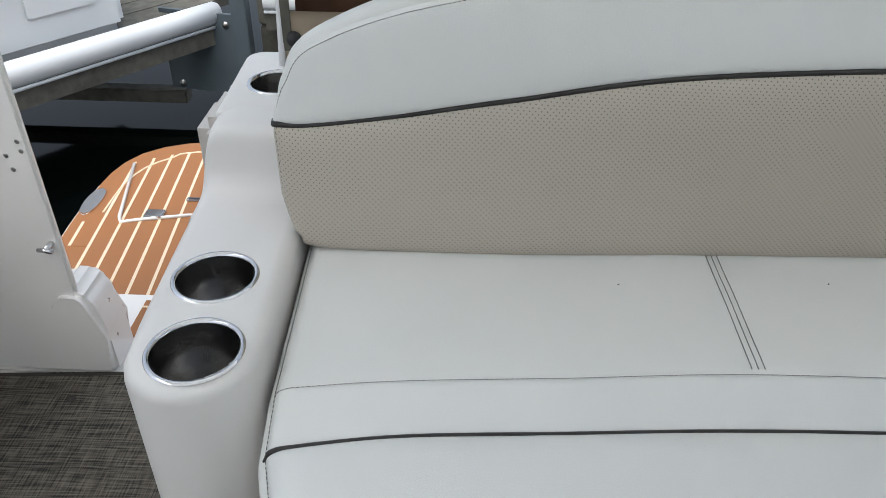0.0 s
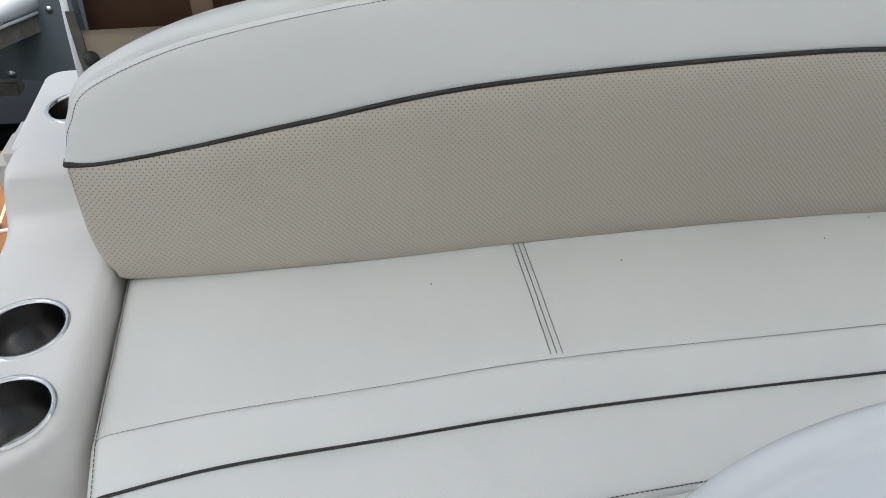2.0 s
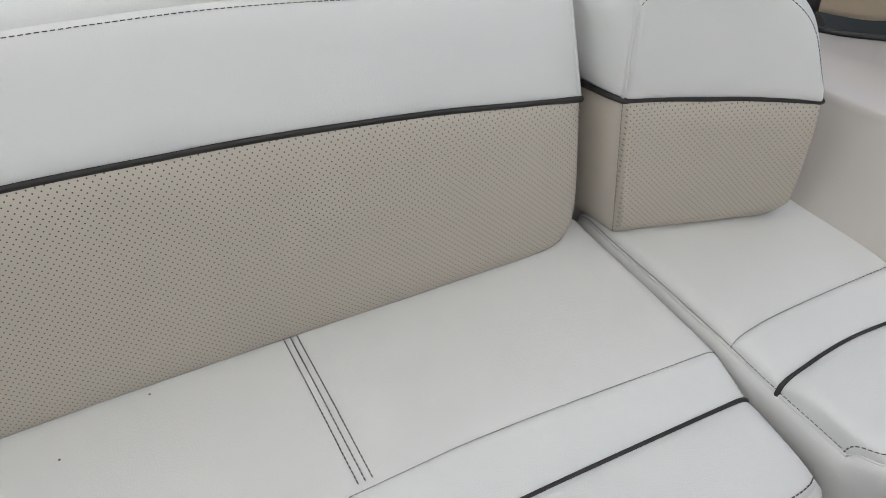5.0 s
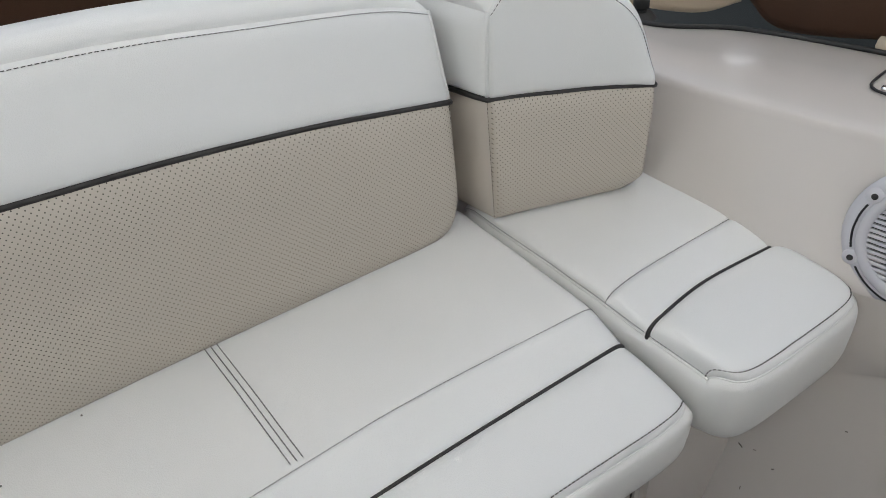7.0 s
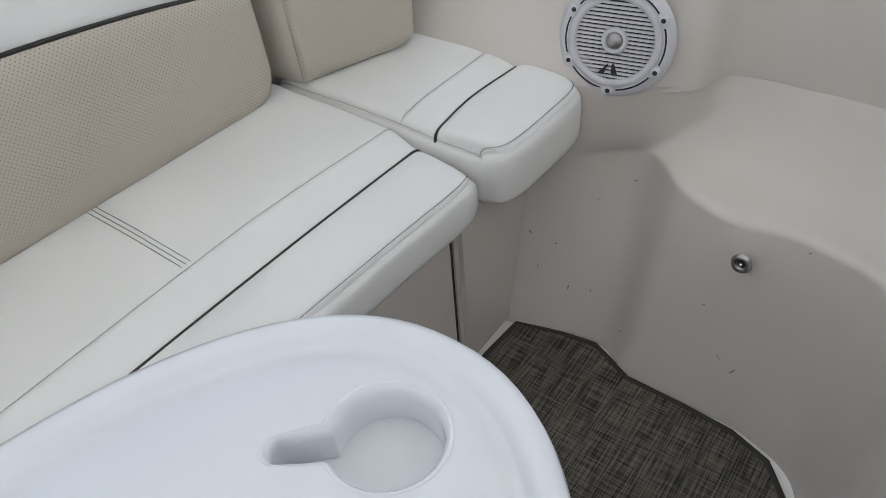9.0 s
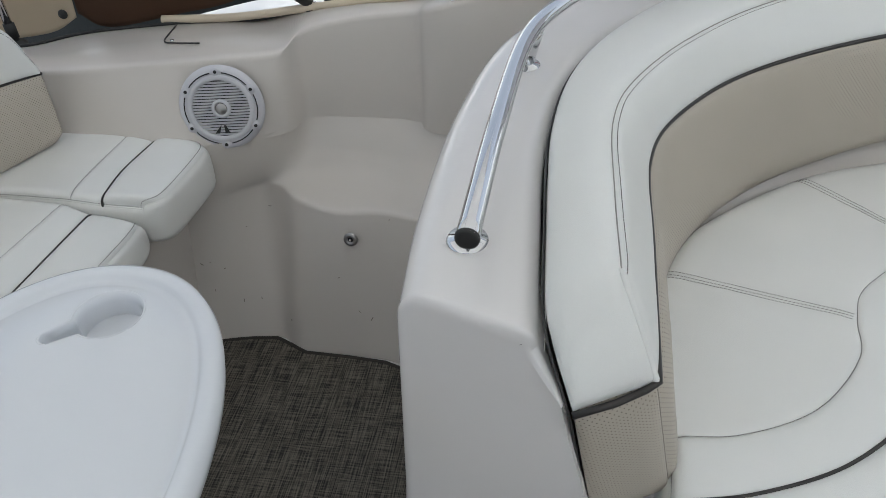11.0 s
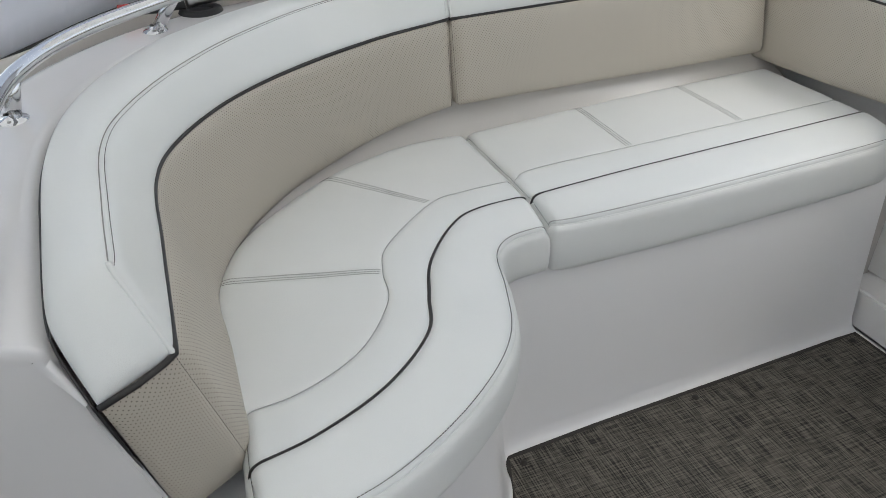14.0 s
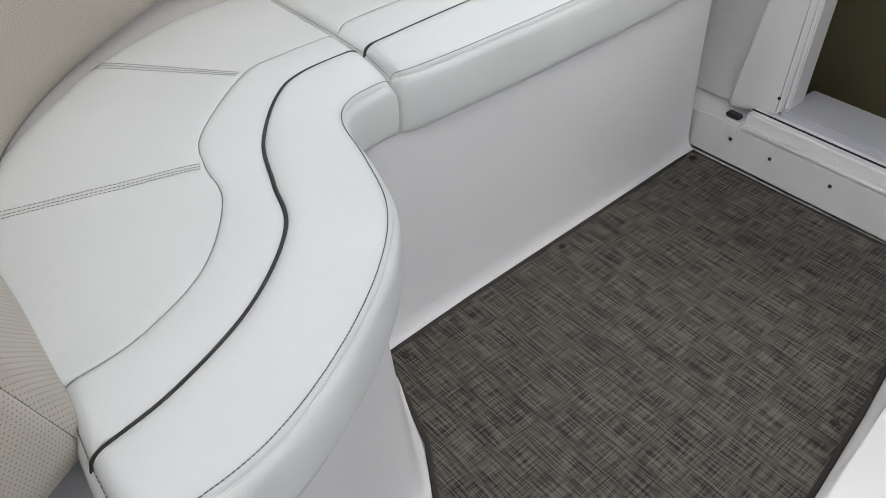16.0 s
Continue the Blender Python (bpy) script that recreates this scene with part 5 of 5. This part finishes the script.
bx = box("body", -0.5, 0.5, -0.28, 0.28, 0.0, 0.62, BUMPER, 0.04, 3)
bx2 = box("lid", -0.52, 0.52, -0.30, 0.30, 0.62, 0.68, BUMPER, 0.02, 3)
pn = [box("panel", -0.36 + 0.42 * k, -0.06 + 0.42 * k, -0.292, -0.278, 0.14, 0.46, BUMPER, 0.012) for k in range(2)]
for o in (bx, bx2, *pn):
    o.parent = e
e.location = (-1.86, 3.12, 0.10)
e.rotation_euler = (0, 0, math.atan2(d.y, d.x))

# ---- side deck outboard of the coaming ----
bm = bmesh.new()
a = paired([(p[0], p[1], z + 0.009) for p, z in list(zip(upper3, zt))[3:]], 40)
b = paired([(p[0] + w, p[1], z + 0.004) for p, z, w in zip(upper3[3:], zt[3:], (0.06, 0.16, 0.24, 0.30, 0.34, 0.36, 0.36, 0.36))], 40)
c = [p + Vector((0.05, 0, -0.9)) for p in b]
grid(bm, [a, b, c])
tagged(smooth_by_angle(part("side_deck", bm, GELW), 40), "white side deck outboard of the coaming", "side deck", kind="structure")

# ---- canvas enclosure ----
def sheet(name, lo, hi, mat, wave=0.006, thick=0.003, n=60, sub=14):
    a, b = paired(lo, n), paired(hi, n)
    rows = []
    for i in range(sub + 1):
        u = i / sub
        rows.append([p.lerp(q, u) + Vector((1, 1, 0)) * wave * noise.noise(p.lerp(q, u) * 7) for p, q in zip(a, b)])
    bm = bmesh.new()
    grid(bm, rows)
    bmesh.ops.solidify(bm, geom=bm.faces[:], thickness=thick)
    return part(name, bm, mat)


e = base("aft_curtain", (0.8, 1.38, 0.72), "brown mesh canvas curtain with tan patch behind the backrest", "canvas curtain")
obs = [sheet("brown_panel", [(-0.155, 1.40, 0.80), (0.5, 1.42, 0.72), (1.2, 1.42, 0.72), (1.9, 1.36, 0.72)], [(-0.16, 1.44, 1.02), (0.5, 1.46, 1.02), (1.15, 1.46, 0.985), (1.9, 1.40, 0.85)], CANVAS),
       sheet("tan_patch", [(-0.175, 1.372, 0.735), (-0.12, 1.372, 0.735), (-0.02, 1.375, 0.735)], [(-0.175, 1.385, 0.825), (-0.12, 1.385, 0.825), (-0.02, 1.388, 0.825)], TAN, 0.002, n=10, sub=6),
       tube("zip", [(-0.180, 1.37, 0.73), (-0.180, 1.39, 0.84), (-0.178, 1.43, 1.02)], 0.006, GREYPAN, seg=8, flat=0.4),
       box("zip_tape", -0.176, -0.160, 1.375, 1.380, 0.735, 0.86, WEATHERED, 0.001),
       tube("hem", paired([(-0.16, 1.44, 1.02), (0.5, 1.46, 1.02), (1.15, 1.46, 0.985), (1.9, 1.40, 0.85)], 40), 0.008, BLACK),
       lathe("snap_fastener", [(0.0, 0.008), (0.010, 0.007), (0.014, 0.0)], (-0.155, 1.372, 0.78), BLACK, axis=(0, -1, 0.15), seg=20),
       sheet("mesh_window", [(-0.16, 1.445, 1.025), (0.5, 1.465, 1.025), (1.15, 1.465, 0.99), (1.9, 1.405, 0.855)], [(-0.16, 1.44, 1.22), (0.5, 1.455, 1.22), (1.15, 1.455, 1.20), (1.9, 1.40, 1.10)], MESH, 0.01),
       box("strap", 0.02, 0.055, 1.385, 1.392, 0.72, 0.98, STRAP, 0.001)]
adopt(e, *obs)
e = base("side_curtain", (2.37, 0.3, 0.76), "brown canvas side curtain hanging above the coaming", "canvas curtain")
obs = [sheet("brown_panel", [(2.27, 0.98, 0.80), (2.285, 0.90, 0.765), (2.335, 0.64, 0.80), (2.36, 0.40, 0.87), (2.35, 0.10, 0.90), (2.33, -0.10, 0.915)],
             [(2.28, 0.98, 1.02), (2.30, 0.90, 1.00), (2.345, 0.64, 0.96), (2.37, 0.40, 0.95), (2.36, 0.10, 0.94), (2.34, -0.10, 0.925)], CANVAS, 0.02),
       sheet("tan_flap", [(2.23, 1.22, 0.735), (2.25, 1.12, 0.738), (2.262, 1.05, 0.752), (2.268, 0.985, 0.79)], [(2.24, 1.22, 0.90), (2.26, 1.12, 0.90), (2.27, 1.05, 0.90), (2.275, 0.985, 0.90)], TAN, 0.012, n=30),
       lathe("snap_fastener", [(0.0, 0.006), (0.010, 0.005), (0.013, 0.0)], (2.262, 1.02, 0.80), BLACK, axis=(-1, -0.2, 0.1), seg=16),
       tube("hem_roll", paired([(2.31, 0.76, 0.775), (2.325, 0.55, 0.782), (2.315, 0.30, 0.822), (2.285, 0.05, 0.866), (2.255, -0.06, 0.888)], 40), 0.014, TAN, flat=0.8)]
adopt(e, *obs)
for name, a, b, r in (("canopy_pole", (2.33, 0.33, 0.815), (1.801, 1.508, 1.945), 0.012), ("canopy_pole", (2.345, 0.29, 0.82), (2.392, 0.505, 1.97), 0.011), ("canopy_pole", (2.185, 1.13, 0.752), (2.275, 1.25, 1.945), 0.011)):
    e = base(name, a, "stainless canopy pole rising from the coaming", "canopy pole", "canopy poles")
    adopt(e, tube("pole_tube", [a, tuple(Vector(a).lerp(Vector(b), 0.5)), b], r, STEEL, seg=16), tube("socket", [tuple(Vector(a).lerp(Vector(b), 0.008)), tuple(Vector(a).lerp(Vector(b), 0.04))], r * 1.35, BLACK, seg=14),
          lathe("foot", [(0.0, 0.012), (0.02, 0.01), (0.03, 0.0)], (a[0], a[1], a[2] - 0.008), BLACK, seg=20))

# ---- canopy overhead, stretched on the poles: out of view, added to dim the cockpit ----
ribs = [(-2.65, 1.96), (-2.2, 1.98), (-1.5, 2.0), (-0.6, 2.02), (0.3, 2.01), (1.05, 1.98), (1.55, 1.95)]
# poles and curtains imply it; the pale cloth is chosen for its light
e = base("bimini", (0.6, -0.6, 1.9), "unseen pale translucent canvas shade added over the cockpit", "sunshade")
bm = bmesh.new()
grid(bm, [[Vector((0.60 + 1.88 * (k / 10 - 1), y, z - 0.03 * abs(k / 10 - 1) ** 3)) for k in range(21)] for y, z in paired(ribs, 40)])
bmesh.ops.solidify(bm, geom=bm.faces[:], thickness=0.002)
adopt(e, part("canvas_sheet", bm, SHADE))
for y, z in (ribs[2], ribs[4]):
    adopt(e, tube("bow", [(0.60 + 1.88 * (k / 10 - 1), y, z - 0.018 - 0.03 * abs(k / 10 - 1) ** 3) for k in range(21)], 0.011, STEEL, seg=10))

# ---- windscreen frame panel with cleat ----
e = base("windscreen_wing", (2.2, -0.3, 0.88), "pale grey windscreen wing panel with dark sealing strip", "windscreen")
bm = bmesh.new()
lo_l = [(2.165, -0.05, 0.872), (2.17, -0.25, 0.945), (2.17, -0.50, 1.02), (2.17, -0.9, 1.07)]
hi_l = [(2.21, -0.15, 1.12), (2.23, -0.30, 1.35), (2.24, -0.55, 1.45), (2.24, -0.95, 1.5)]
grid(bm, [[a.lerp(b, u / 6) for a, b in zip(paired(lo_l, 30), paired(hi_l, 30))] for u in range(7)])
bmesh.ops.solidify(bm, geom=bm.faces[:], thickness=-0.02)
adopt(e, part("panel", bm, GREYPAN), tube("seal_strip", paired(lo_l, 30), 0.005, BLACK))
e = base("wing_latch", (2.165, -0.172, 0.985), "small chrome latch on the grey wing panel", "latch")
ax = (-1.0, -0.05, 0.2)
adopt(e, prism("plate", [(0.011 * math.cos(q / 12 * math.pi) , (0.022 if 0 <= q <= 12 else -0.022) + 0.011 * math.sin(q / 12 * math.pi)) for q in range(25)], 0.0, 0.006, STEEL, 0.002),
      lathe("knob", [(0.0, 0.020), (0.006, 0.019), (0.0065, 0.006)], (0, -0.004, 0.0), STEEL, seg=16), lathe("screw", [(0.0, 0.008), (0.0035, 0.0075), (0.004, 0.006)], (0, 0.022, 0.0), SPKDARK, seg=12), lathe("screw", [(0.0, 0.008), (0.0035, 0.0075), (0.004, 0.006)], (0, -0.024, 0.0), SPKDARK, seg=12),
      box("wing", -0.015, 0.015, -0.008, 0.0, 0.016, 0.023, STEEL, 0.002))
turn = Vector(ax).to_track_quat("Z", "Y").to_matrix().to_4x4()
for o in e.children:
    o.matrix_parent_inverse = Matrix()
    o.matrix_basis = turn
# raised liner forward of the footwell
bm = bmesh.new()
a = paired([(2.13, -0.28, 0.45), (2.14, -0.40, 0.5), (2.16, -0.6, 0.55), (2.18, -0.9, 0.6)], 30)
b = paired([(2.15, -0.28, 0.945), (2.168, -0.40, 0.99), (2.172, -0.6, 1.03), (2.172, -0.9, 1.068)], 30)
c = [p + Vector((0.12, 0, 0.0)) for p in b]
grid(bm, [a, b, c])
o = smooth_by_angle(part("wall_port_forward", bm, GEL_SHADED), 30)
tagged(o, "off-white side liner rising toward the windscreen", "liner", kind="structure")

# ---- neighbouring boat ----
e = base("moored_boat", (7.0, 0.0, -0.46), "white hull of a boat moored alongside", "boat")
bm = bmesh.new()
rows = []
for y in np.linspace(-6, 6, 30):
    w = 1.4 * (1 - (abs(y) / 7.5) ** 2.5)
    rows.append([Vector((7 - w * f, y, z)) for f, z in ((0.4, -0.8), (0.75, -0.3), (0.92, 0.1), (1.0, 0.6), (1.03, 0.9), (0.98, 0.95), (0.6, 1.0), (0.58, 1.5), (0.4, 1.9), (0.0, 1.95))])
grid(bm, rows)
adopt(e, part("hull", bm, BUMPER), tube("rub_rail", [Vector((7 - 1.43 * (1 - (abs(y) / 7.5) ** 2.5), y, 0.75)) for y in np.linspace(-6, 6, 30)], 0.04, GREYPAN))

# ---- hull beneath the cockpit ----
o = prism("hull", [(-1.14, -2.58), (2.28, -2.58), (2.32, -1.0), (2.28, 0.4), (2.14, 1.30), (2.0, 1.60), (-0.98, 1.60), (-1.10, 1.30), (-1.15, 0.0)], -0.62, -0.125, GELW, 0.04)
tagged(o, "white hull of the motor cruiser beneath the cockpit", "hull", kind="structure")
